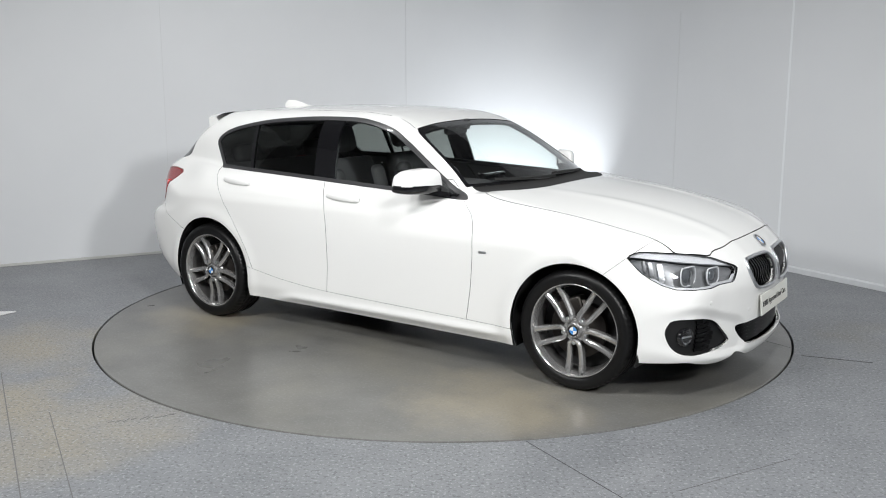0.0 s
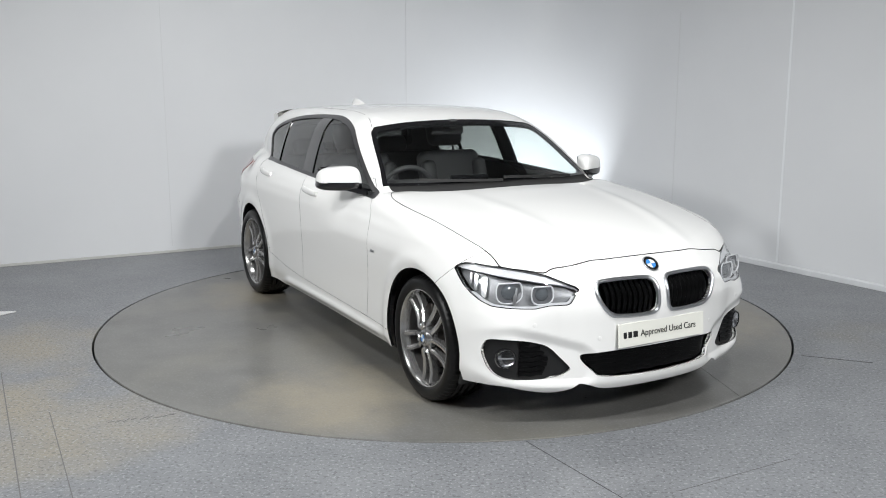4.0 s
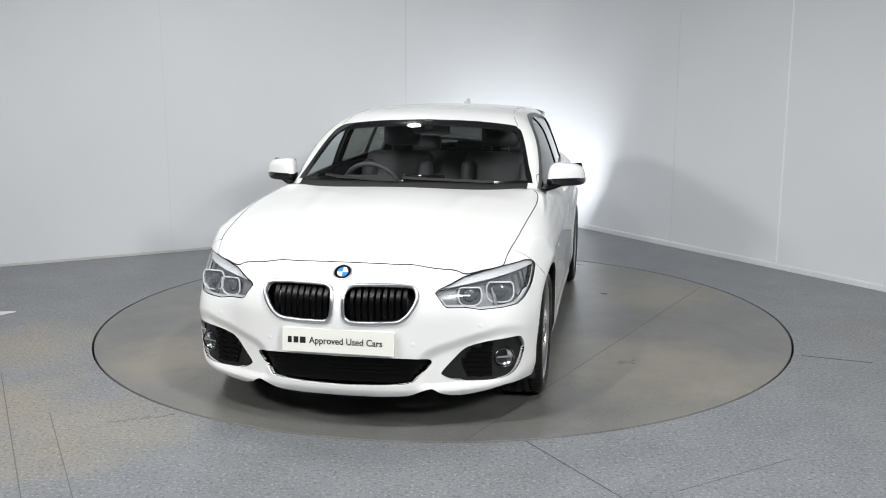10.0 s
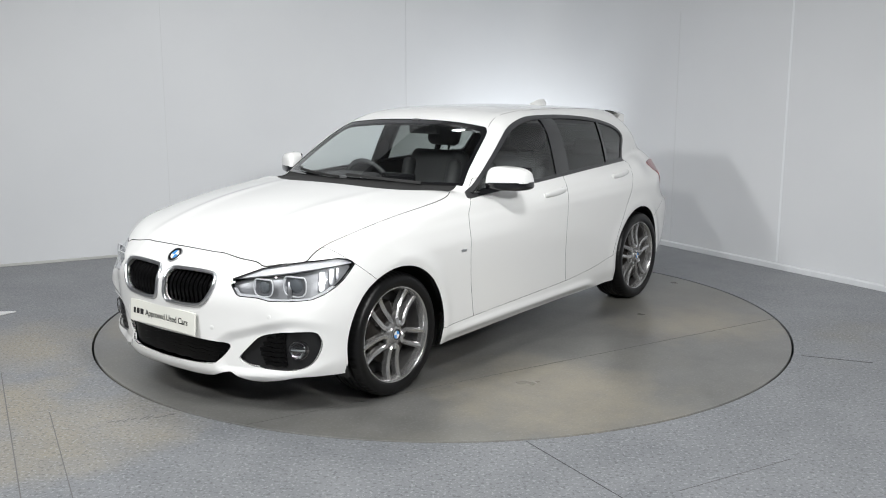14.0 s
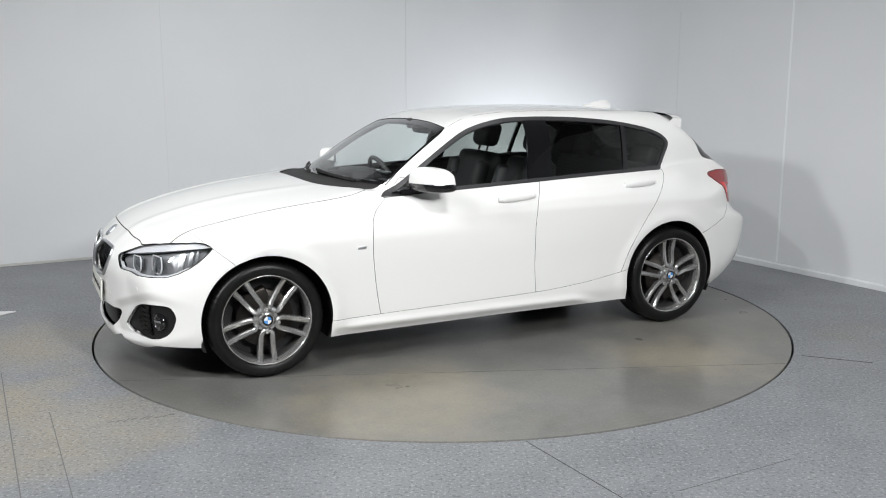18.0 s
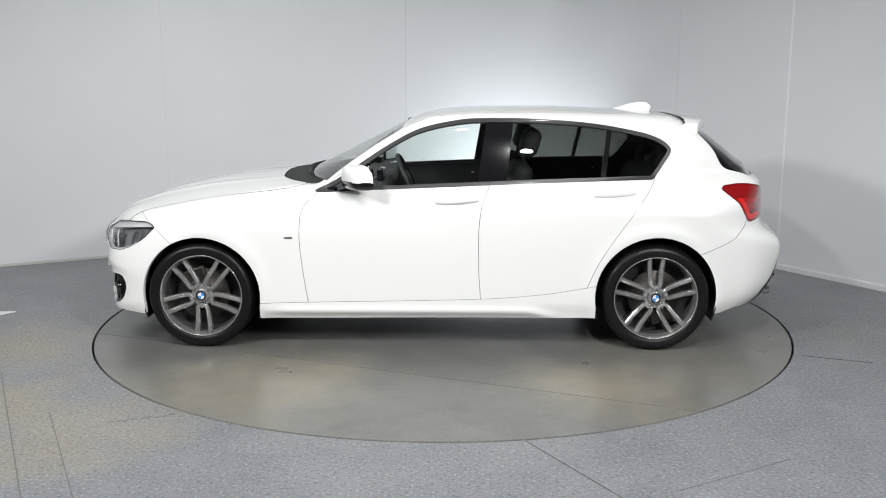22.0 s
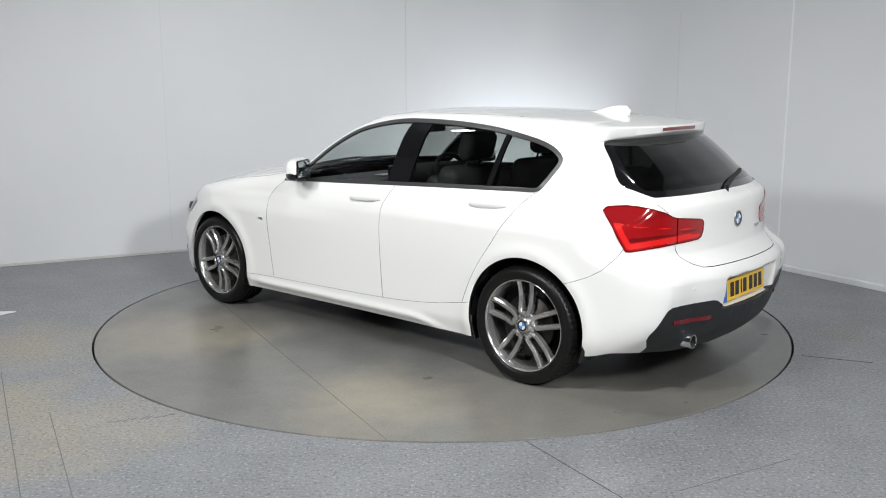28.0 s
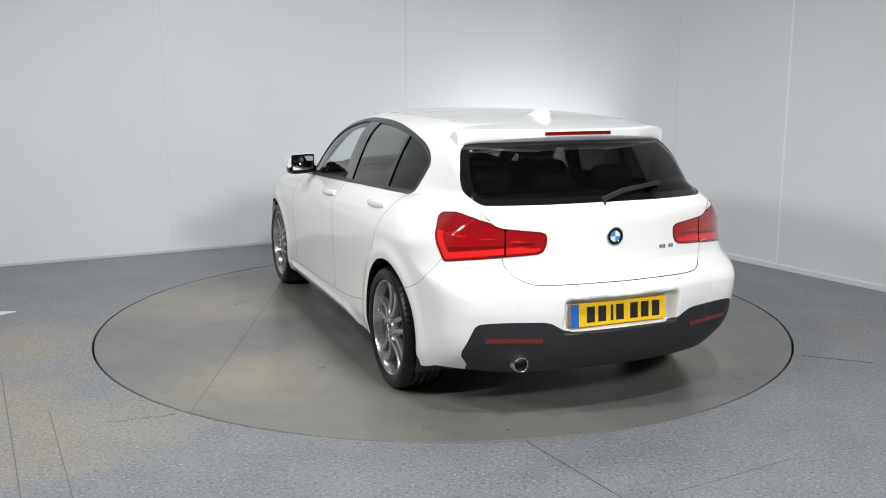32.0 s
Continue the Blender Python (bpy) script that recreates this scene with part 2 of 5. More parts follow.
def wall_seam(name, along, dist, width, height, material):
    """A narrow upright joint strip on a back wall."""
    p = CORNER + along * dist
    n = Vector((along.y, -along.x, 0))
    if n.dot(-CORNER) < 0:
        n = -n
    a, b = p - along * width / 2, p + along * width / 2
    verts = [(*(q + n * d).xy, z) for d in (-0.01, 0.0025) for q in (a, b) for z in (0.06, height)]
    faces = [(0, 1, 3, 2), (4, 6, 7, 5), (0, 4, 5, 1), (2, 3, 7, 6), (1, 5, 7, 3)]
    tagged(mesh_object(name, verts, faces, material), "narrow pale upright joint strip on the studio wall", "trim", kind="structure")


STRIP = mat("joint_strip", (0.78, 0.8, 0.82), 0.4)
FAINT = mat("joint_faint", (0.635, 0.647, 0.66), 0.5)
wall_seam("trim_joint_bright", ALONG_R, 3.16, 0.018, TOP - 0.01, STRIP)
wall_seam("trim_joint_faint", ALONG_R, 1.92, 0.008, 2.2, FAINT)
wall_seam("trim_joint_back", ALONG_L, 1.78, 0.008, TOP - 0.01, FAINT)
wall_seam("trim_joint_side", ALONG_L, 4.2, 0.005, 2.4, FAINT)

# Ceiling added out of view; its tone shapes the reflections in the glass.
tagged(mesh_object("ceiling", [(*(p).xy, TOP + d) for d in (0, 0.2) for p in (CORNER, END_L, FOURTH, END_R)],
                   [(0, 1, 2, 3), (7, 6, 5, 4), (0, 4, 5, 1), (1, 5, 6, 2), (2, 6, 7, 3), (3, 7, 4, 0)], CEILING),
       "unseen dark ceiling, added with its grey set for reflections", "ceiling", kind="structure")


def floor_sheet():
    """The floor with the round opening for the turntable."""
    n = 192
    ring = [(math.cos(2 * math.pi * k / n), math.sin(2 * math.pi * k / n)) for k in range(n)]
    r = DISC_R + GAP_W
    verts = [(c * r, s * r, -0.12) for c, s in ring] + [(c * r, s * r, 0) for c, s in ring] + [(c * 2.6, s * 2.6, 0) for c, s in ring] + [(c * 14, s * 14, 0) for c, s in ring]
    faces = [(q * n + k, q * n + (k + 1) % n, (q + 1) * n + (k + 1) % n, (q + 1) * n + k) for q in range(3) for k in range(n)]
    return tagged(mesh_object("floor", verts, faces, FLOOR), "speckled grey vinyl floor with tan stains", "floor", kind="structure")


floor_sheet()
PIT = mat("pit_black", (0.006, 0.006, 0.006), 0.9)
tagged(part("turntable_pit", revolve_bm([(0.001, -0.12), (2.4, -0.12)], 64), PIT, None), "dark pit under the turntable", "pit", kind="structure")


def floor_joint(name, a, b, width, material, z=0.0015):
    a, b = Vector((*a, 0)), Vector((*b, 0))
    q = (b - a).normalized()
    s = Vector((-q.y, q.x, 0)) * width / 2
    verts = [(*(p + o).xy, h) for h in (-0.004, z) for p, o in ((a, s), (b, s), (b, -s), (a, -s))]
    faces = [(7, 6, 5, 4), (0, 1, 5, 4), (1, 2, 6, 5), (2, 3, 7, 6), (3, 0, 4, 7)]
    tagged(mesh_object(name, verts, faces, material), "thin dark welded joint in the vinyl floor", "floor joint", kind="structure")


JOINT = mat("joint_dark", (0.06, 0.06, 0.062), 0.6)
JOINT_FAINT = mat("joint_faint_floor", (0.10, 0.10, 0.097), 0.5)
JOINT_SOFT = mat("joint_soft", (0.14, 0.14, 0.14), 0.6)
floor_joint("trim_floor_joint", (-2.42, -1.27), (-1.62, -2.79), 0.005, JOINT_SOFT)
floor_joint("trim_floor_joint", (-1.9, -1.87), (-1.42, -2.79), 0.004, JOINT_SOFT)
floor_joint("trim_floor_joint", (2.09, -0.95), (2.44, -1.09), 0.006, JOINT)
floor_joint("trim_floor_joint", (0.37, -2.23), (0.69, -2.79), 0.003, JOINT)
floor_joint("trim_floor_joint", (0.92, -2.73), (1.48, -2.42), 0.002, JOINT_SOFT)


def floor_scuffs():
    """A row of short dark scrape marks in the vinyl."""
    bm = bmesh.new()
    for k in range(9):
        x, y, a, w = -1.56 + 0.034 * k + random.uniform(-0.008, 0.008), -2.00 + 0.012 * k + random.uniform(-0.01, 0.01), random.uniform(10, 75), random.uniform(0.012, 0.03)
        q = box_bm(-w, w, -0.0022, 0.0022, -0.001, 0.0014, 0, m=pose(x, y, 0, 0, 0, a))
        me = bpy.data.meshes.new("scuff")
        q.to_mesh(me)
        q.free()
        bm.from_mesh(me)
        bpy.data.meshes.remove(me)
    tagged(part("trim_floor_scuffs", bm, JOINT_SOFT, None, smooth=False), "short dark scrape marks in the stained vinyl", "floor marks", kind="structure")


floor_scuffs()


# ---- the turntable ----
def turntable():
    root = new("turntable")
    tagged(root, "flush round vehicle turntable covered in stained grey vinyl", "turntable")
    n = 192
    prof = [(0.0, 0.0), (DISC_R - 0.004, 0.0), (DISC_R, -0.003), (DISC_R, -0.1)]
    bm = revolve_bm([(max(r, 0.001), h) for r, h in prof], n)
    part("deck", bm, DISC, root, smooth=False)
    part("deck_joint", box_bm(-1.84, 1.84, -0.0015, 0.0015, -0.004, 0.0008, 0, m=pose(0.445, 1.175, 0, 0, 0, -20.8)), JOINT_FAINT, root, smooth=False)
    return root


TABLE = turntable()


def floor_strip():
    bm = bmesh.new()
    pts = [(-3.5, -0.13), (-3.02, -0.045), (-2.945, 0.05), (-3.02, 0.04), (-3.5, -0.02)]
    lo, hi = [bm.verts.new((x, y, 0.003)) for x, y in pts], [bm.verts.new((x, y, 0.012)) for x, y in pts]
    bm.faces.new(hi)
    bm.faces.new(lo[::-1])
    for k in range(5):
        bm.faces.new((lo[k], lo[(k + 1) % 5], hi[(k + 1) % 5], hi[k]))
    tagged(part("floor_strip", bm, mat("strip_white", (0.75, 0.75, 0.75), 0.4), None, smooth=False), "pointed white plastic strip lying on the grey floor", "strip")


floor_strip()
# ---- the car: x forward from the rear axle, y to its left, z up ----
CAR = new("car")
tagged(CAR, "white five-door hatchback with grey alloy wheels standing on the turntable", "car")
AXLE_AT = Vector((-1.269, -0.048, 0))


def spline(*pairs):
    """A smooth curve through a few (position, value) pairs."""
    xs, ys = np.array([p[0] for p in pairs], float), np.array([p[1] for p in pairs], float)
    h, d = np.diff(xs), np.diff(ys) / np.diff(xs)
    m = np.empty(len(xs))
    m[0], m[-1] = d[0], d[-1]
    for i in range(1, len(xs) - 1):
        w1, w2 = 2 * h[i] + h[i - 1], h[i] + 2 * h[i - 1]
        m[i] = 0 if d[i - 1] * d[i] <= 0 else (w1 + w2) / (w1 / d[i - 1] + w2 / d[i])
    pad = (xs[-1] - xs[0]) * 0.15
    tx = np.linspace(xs[0] - pad, xs[-1] + pad, 1600)
    k = np.clip(np.searchsorted(xs, tx) - 1, 0, len(xs) - 2)
    s = (tx - xs[k]) / h[k]
    ty = (ys[k] * (1 + 2 * s) * (1 - s) ** 2 + m[k] * h[k] * s * (1 - s) ** 2 + ys[k + 1] * s * s * (3 - 2 * s) - m[k + 1] * h[k] * s * s * (1 - s))
    lo, hi = tx < xs[0], tx > xs[-1]
    ty[lo], ty[hi] = ys[0] + m[0] * (tx[lo] - xs[0]), ys[-1] + m[-1] * (tx[hi] - xs[-1])
    g = np.exp(-np.linspace(-2, 2, 41) ** 2)
    ty = np.convolve(np.pad(ty, 20, mode="reflect", reflect_type="odd"), g / g.sum(), "valid")
    return lambda v: np.interp(v, tx, ty)


def smax(a, b, k):
    h = np.maximum(k - np.abs(a - b), 0) / k
    return np.maximum(a, b) + h * h * k / 4


def smin(a, b, k):
    return -smax(-a, -b, k)


WIDE = spline((-0.9, 0.66), (-0.6, 0.80), (-0.35, 0.852), (0, 0.876), (0.5, 0.880), (1.2, 0.876), (2, 0.882), (2.5, 0.888), (2.8, 0.877), (3.0, 0.85), (3.2, 0.80), (3.45, 0.70))
TUCK = spline((0.15, 0.055), (0.2, 0.035), (0.29, 0.014), (0.45, 0.012), (0.65, 0.003), (0.80, 0.0), (0.86, 0.012), (0.92, 0.04), (0.97, 0.075), (1.05, 0.155), (1.12, 0.24))
CREST = spline((-0.9, 1.10), (-0.5, 1.08), (-0.2, 1.03), (0.1, 0.998), (1.0, 0.975), (1.9, 0.955), (2.0, 0.975), (2.13, 1.000), (2.32, 0.989), (2.5, 0.972), (2.69, 0.950), (2.88, 0.918), (3.07, 0.872), (3.26, 0.803), (3.38, 0.725), (3.5, 0.62))
CROWN = spline((1.7, 0.0), (1.95, 0.015), (2.2, 0.075), (2.5, 0.10), (3.0, 0.13), (3.4, 0.12))
NOSE = spline((0.1, 3.36), (0.16, 3.42), (0.22, 3.45), (0.35, 3.455), (0.47, 3.460), (0.55, 3.465), (0.62, 3.456), (0.67, 3.432), (0.72, 3.388), (0.78, 3.335), (0.9, 3.22))
SWEEP_F = spline((-0.14, 0.004), (0, 0), (0.14, 0.004), (0.27, 0.018), (0.42, 0.06), (0.55, 0.12), (0.65, 0.18), (0.73, 0.25), (0.8, 0.36), (0.85, 0.50), (0.9, 0.7))
TAIL = spline((0.15, -0.60), (0.22, -0.73), (0.3, -0.81), (0.42, -0.856), (0.50, -0.872), (0.56, -0.879), (0.61, -0.878), (0.645, -0.862), (0.675, -0.83), (0.705, -0.79), (0.74, -0.766), (0.86, -0.757), (0.92, -0.757), (0.96, -0.752), (0.985, -0.735), (1.01, -0.69), (1.1, -0.6))
SWEEP_R = spline((-0.2, 0.008), (0, 0), (0.2, 0.008), (0.35, 0.028), (0.5, 0.066), (0.62, 0.112), (0.72, 0.175), (0.79, 0.26), (0.84, 0.38), (0.9, 0.6))
CABIN = spline((-0.8, 0.60), (-0.4, 0.70), (0, 0.755), (0.5, 0.79), (1.0, 0.805), (1.5, 0.80), (1.9, 0.77), (2.2, 0.73))
LEAN = spline((0.85, -0.03), (0.95, 0), (1.1, 0.05), (1.2, 0.09), (1.3, 0.14), (1.37, 0.185), (1.45, 0.25))
ROOF = spline((-0.7, 1.26), (-0.42, 1.325), (-0.25, 1.356), (-0.1, 1.376), (0.11, 1.394), (0.3, 1.403), (0.66, 1.413), (1.03, 1.410), (1.36, 1.383), (1.6, 1.334), (1.8, 1.27))
BUMP_R = spline((0.16, -0.9), (0.27, -0.5), (0.34, 0.2), (0.42, 0.7), (0.5, 0.85), (0.6, 1.0), (0.66, 1.0), (0.72, 0.6), (0.78, 0.2), (0.88, 0.0), (1.2, 0.0))
BUMP_F = spline((0.12, 0.3), (0.18, 0.45), (0.27, 0.85), (0.38, 0.98), (0.46, 0.92), (0.53, 0.65), (0.58, 0.35), (0.64, 0.1), (0.70, 0.0), (0.76, 0.0), (1.2, 0.0))


def ease(v):
    v = np.clip(v, 0, 1)
    return v * v * (3 - 2 * v)


def field(x, y, z):
    """Negative inside the closed body."""
    a = np.abs(y)
    arch = np.minimum(np.hypot(x - 2.69, z - 0.32), np.hypot(x, z - 0.32))
    flare = 0.010 * np.exp(-((arch - 0.385) / 0.045) ** 2)
    crease = 0.0016 * np.exp(-((z - (0.862 - 0.035 * (x - 1.0))) / 0.02) ** 2) * np.clip((x + 0.2) * 2, 0, 1) * np.clip((2.5 - x) * 2, 0, 1)
    blade = ease((0.78 - x) / 0.28)
    skirt_bulge = 0.018 * np.exp(-((z - 0.232 + 0.05 * blade) / 0.028) ** 2) * (1 - 0.8 * blade) * np.clip((2.35 - x) * 6, 0, 1)
    rear_full, front_full = BUMP_R(np.clip(z, 0.16, 1.1)), BUMP_F(np.clip(z, 0.12, 1.1))
    flank = 0.012 * rear_full * ease((-0.30 - x) / 0.35) + 0.032 * front_full * ease((x - 2.8) / 0.3)
    flank = flank - 0.055 * ease((-0.05 - x) / 0.35) * ease((z - 0.79) / 0.17) - 0.03 * ease((z - 0.70) / 0.17) * ease((x - 1.2) * 1.7) * ease((3.1 - x) * 3)
    side = a - (WIDE(x) - TUCK(z) + flare + crease + skirt_bulge + flank)
    ridge = 0.006 * np.exp(-((a - (0.30 + 0.10 * (3.4 - x))) / 0.05) ** 2) * np.clip((x - 2.2) * 2, 0, 1)
    top = z - (CREST(x) - CROWN(x) * a * a + ridge)
    low = smax(side, top, 0.07)
    k = np.clip(((a - 0.47) * 0.25 + (z - 0.285) * 0.075) / 0.0681, 0, 1)
    scoop = np.hypot(a - 0.47 - 0.25 * k, (z - 0.285 - 0.075 * k) * 1.05)
    scoop = 0.019 * ease((0.15 - scoop) / 0.06) * np.clip((z - 0.20) / 0.04, 0, 1)
    low = smax(low, (x - (NOSE(z) - SWEEP_F(a) + 0.085 * front_full * ease((a - 0.52) / 0.3) - scoop)) * 0.8, 0.04)
    recess = 0.072 * ease((0.315 - a) / 0.04) * ease((z - 0.440) / 0.016) * ease((0.608 - z) / 0.035)
    low = smax(low, ((TAIL(z) + SWEEP_R(a) - 0.042 * rear_full * ease((a - 0.52) / 0.22) + recess) - x) * 0.8, 0.04)
    low = smax(low, 0.155 - z, 0.03)
    wall = (a - (CABIN(x) - LEAN(z) - 0.026 * np.clip((0.3 - x) / 0.4, 0, 1.4) * ease((1.23 - z) / 0.22))) * 0.92
    roof = z - (ROOF(x) - (0.085 - 0.03 * ease((0.3 - x) / 0.4)) * a * a)
    up = smax(wall, roof, 0.10 + 0.04 * ease((x - 0.2) / 0.5))
    up = smax(up, (x - (2.156 - (z - 0.999) / 0.504 - (0.46 - 0.93 * (z - 0.967)) * a * a)) * 0.45, 0.06)
    h = np.clip(z - 0.962, -0.1, 0.5)
    up = smax(up, ((-0.735 + 0.80 * h + 1.05 * h * h + SWEEP_R(a) * 1.3) - x) * 0.66, 0.05)
    up = smax(up, 0.90 + 0.10 * np.clip((-0.15 - x) * 3, 0, 1) - z, 0.02)
    return smin(low, up, 0.022)


def settle(v, n=4):
    """Moves points on to the body's surface; returns them and the surface normals."""
    e = 1.5e-3
    for _ in range(n):
        f = field(v[:, 0], v[:, 1], v[:, 2])
        g = np.stack([(field(*(v + d).T) - field(*(v - d).T)) / (2 * e) for d in np.eye(3) * e], 1)
        gg = (g * g).sum(1) + 1e-9
        v = v - np.clip(f / gg, -0.03, 0.03)[:, None] * g
    return v, g / np.sqrt(gg)[:, None]


def skin(h=0.0125):
    """Surface net of the left half, as points and triangles."""
    ax = [np.arange(-0.95, 3.55, h), np.arange(-2 * h, 0.96, h), np.arange(0.10, 1.50, h)]
    f = field(*np.meshgrid(*ax, indexing="ij", sparse=True))
    s = f < 0
    cube = np.stack([s[i:s.shape[0] - 1 + i, j:s.shape[1] - 1 + j, k:s.shape[2] - 1 + k] for i in (0, 1) for j in (0, 1) for k in (0, 1)])
    mixed_cells = cube.any(0) & ~cube.all(0)
    index = np.full(mixed_cells.shape, -1)
    cells = np.argwhere(mixed_cells)
    index[mixed_cells] = np.arange(len(cells))
    v = np.stack([ax[i][cells[:, i]] + h / 2 for i in range(3)], 1)
    quads = []
    for d in range(3):
        lo, hi = [slice(None)] * 3, [slice(None)] * 3
        lo[d], hi[d] = slice(0, -1), slice(1, None)
        cross = s[tuple(lo)] != s[tuple(hi)]
        p = np.argwhere(cross)
        u, w = (d + 1) % 3, (d + 2) % 3
        p = p[(p[:, u] > 0) & (p[:, w] > 0) & (p[:, u] < s.shape[u] - 1) & (p[:, w] < s.shape[w] - 1)]
        corner = []
        for du, dw in ((1, 1), (0, 1), (0, 0), (1, 0)):
            q = p.copy()
            q[:, u] -= du
            q[:, w] -= dw
            corner.append(index[tuple(q.T)])
        q = np.stack(corner, 1)
        flip = ~s[tuple(p.T)]
        q[flip] = q[flip][:, ::-1]
        quads.append(q)
    q = np.concatenate(quads)
    v, _ = settle(v, 9)
    t = np.concatenate([q[:, [0, 1, 2]], q[:, [0, 2, 3]]])
    return v, t


def split(v, t, f):
    """Cuts triangles along f = 0. Returns all points, the triangles inside and those outside."""
    s = f(v)
    s = np.where(np.abs(s) < 2e-5, 2e-5, s)
    n = (s[t] < 0).sum(1)
    inside, outside = [t[n == 3]], [t[n == 0]]
    made, extra, base = {}, [], len(v)

    def cut(i, j):
        key = (i, j) if i < j else (j, i)
        if key not in made:
            a = s[i] / (s[i] - s[j])
            made[key] = base + len(extra)
            extra.append(v[i] * (1 - a) + v[j] * a)
        return made[key]

    ins, outs = [], []
    for tri in t[(n == 1) | (n == 2)]:
        neg = s[tri] < 0
        k = int(np.argmax(neg)) if neg.sum() == 1 else int(np.argmin(neg))
        a, b, c = (int(tri[(k + q) % 3]) for q in range(3))
        p, q = cut(a, b), cut(a, c)
        one, two = (ins, outs) if neg.sum() == 1 else (outs, ins)
        one.append((a, p, q))
        two += [(p, b, c), (p, c, q)]
    if extra:
        v = np.concatenate([v, np.array(extra)])
    for made_t, old in ((ins, inside), (outs, outside)):
        if made_t:
            old.append(np.array(made_t))
    return v, np.concatenate(inside), np.concatenate(outside)


def rounded(pts, steps=6):
    """A closed smooth outline through a few corner points."""
    p = np.array(pts, float)
    n = len(p)
    out = []
    for i in range(n):
        a, b, c, d = p[i - 1], p[i], p[(i + 1) % n], p[(i + 2) % n]
        for s in np.arange(steps) / steps:
            out.append(0.5 * (2 * b + (c - a) * s + (2 * a - 5 * b + 4 * c - d) * s * s + (3 * b - a - 3 * c + d) * s ** 3))
    return np.array(out)


def outline(pts, u, w):
    """Signed distance to a closed outline in the view whose axes u and w give; negative inside."""
    p = np.array(pts, float)
    q = np.roll(p, -1, 0)

    def f(v):
        a, b = u(v), w(v)
        best, wind = np.full(len(v), 1e9), np.zeros(len(v), bool)
        for (x0, z0), (x1, z1) in zip(p, q):
            dx, dz = x1 - x0, z1 - z0
            k = np.clip(((a - x0) * dx + (b - z0) * dz) / (dx * dx + dz * dz + 1e-12), 0, 1)
            best = np.minimum(best, (a - x0 - k * dx) ** 2 + (b - z0 - k * dz) ** 2)
            hit = (z0 > b) != (z1 > b)
            wind ^= hit & (a < x0 + (b - z0) * dx / (dz if abs(dz) > 1e-12 else 1e-12))
        return np.where(wind, -1, 1) * np.sqrt(best)
    return f


X, Y, Z = (lambda v: v[:, 0]), (lambda v: v[:, 1]), (lambda v: v[:, 2])
FQ = lambda v: (v[:, 1] - v[:, 0]) * 0.70711
RQ = lambda v: (v[:, 1] + v[:, 0]) * 0.70711


def both(*fs):
    return lambda v: np.max([f(v) for f in fs], 0)


def grown(f, d):
    return lambda v: f(v) - d


SEAM = 0.0015
LEFT_ONLY = lambda v: 0.30 - v[:, 1]


def sheet(name, v, t, material, parent, mirror=True, flange=0.016, label="", lift=0.0, side=None):
    """A panel from skin triangles: mirrored across the car, with its edges turned inward. side: 1 or -1 for one side alone."""
    used = np.unique(t)
    remap = np.full(len(v), -1)
    remap[used] = np.arange(len(used))
    t, v = remap[t], v[used].copy()
    mid = np.abs(v[:, 1]) < 1e-4
    v, nor = settle(v, 2)
    v[mid, 1], nor[mid, 1] = 0, 0
    v = v + nor * lift
    pos, nrm, tris, faces = [v], [nor], [t], len(t)
    if flange:
        e = np.concatenate([t[:, [0, 1]], t[:, [1, 2]], t[:, [2, 0]]])
        code = np.sort(e, 1) @ np.array([len(v), 1])
        _, first, count = np.unique(code, return_index=True, return_counts=True)
        e = e[first[count == 1]]
        e = e[~(mid[e[:, 0]] & mid[e[:, 1]])]
        if len(e):
            a, b = v[e[:, 0]], v[e[:, 1]]
            out = np.cross(b - a, nor[e[:, 0]])
            out /= np.linalg.norm(out, axis=1)[:, None] + 1e-9
            m, k = len(e), len(v)
            pos += [a, b, b - nor[e[:, 1]] * flange, a - nor[e[:, 0]] * flange]
            nrm += [out] * 4
            r = np.arange(m)
            tris += [np.stack([k + m + r, k + r, k + 2 * m + r], 1), np.stack([k + 2 * m + r, k + r, k + 3 * m + r], 1)]
    v, nor, t = np.concatenate(pos), np.concatenate(nrm), np.concatenate(tris)
    turned = np.arange(len(t)) >= faces
    flip = np.array([1, -1, 1])
    if side == -1:
        v, nor, t = v * flip, nor * flip, t[:, ::-1]
    elif mirror:
        k = len(v)
        centre = np.abs(v[:, 1]) < 1e-4
        again = np.where(centre, np.arange(k), np.arange(k) + k)
        t = np.concatenate([t, again[t][:, ::-1]])
        turned = np.concatenate([turned, turned])
        v, nor = np.concatenate([v, v * flip]), np.concatenate([nor, nor * flip])
    keep = np.unique(t)
    remap = np.full(len(v), -1)
    remap[keep] = np.arange(len(keep))
    v, nor, t = v[keep] + np.array(AXLE_AT), nor[keep], remap[t]
    ob = mesh_object(name, v, t, material, parent, label, smooth=True)
    # Turned-in edges of painted panels go black: gap shade put in as colour.
    if material is PAINT and flange < 0.02:
        ob.data.materials.append(GAP)
        ob.data.polygons.foreach_set("material_index", turned.astype(np.int32))
    ob.data.normals_split_custom_set_from_vertices([tuple(n) for n in nor])
    return ob


def pair(name, v, t, material, parent, **kw):
    return [sheet(name, v, t, material, parent, mirror=False, side=s, **kw) for s in (1, -1)]


# ---- cutting the skin into panels ----
v, t = skin()
v, t, _ = split(v, t, lambda p: -p[:, 1])
v[np.abs(v[:, 1]) < 3e-5, 1] = 0.0

SILL_Z = spline((-0.9, 0.232), (-0.75, 0.236), (-0.6, 0.25), (-0.5, 0.25), (-0.38, 0.215), (0.35, 0.192), (1.2, 0.188), (2.3, 0.182), (2.9, 0.19), (3.05, 0.195), (3.2, 0.2), (3.35, 0.18), (3.5, 0.17))
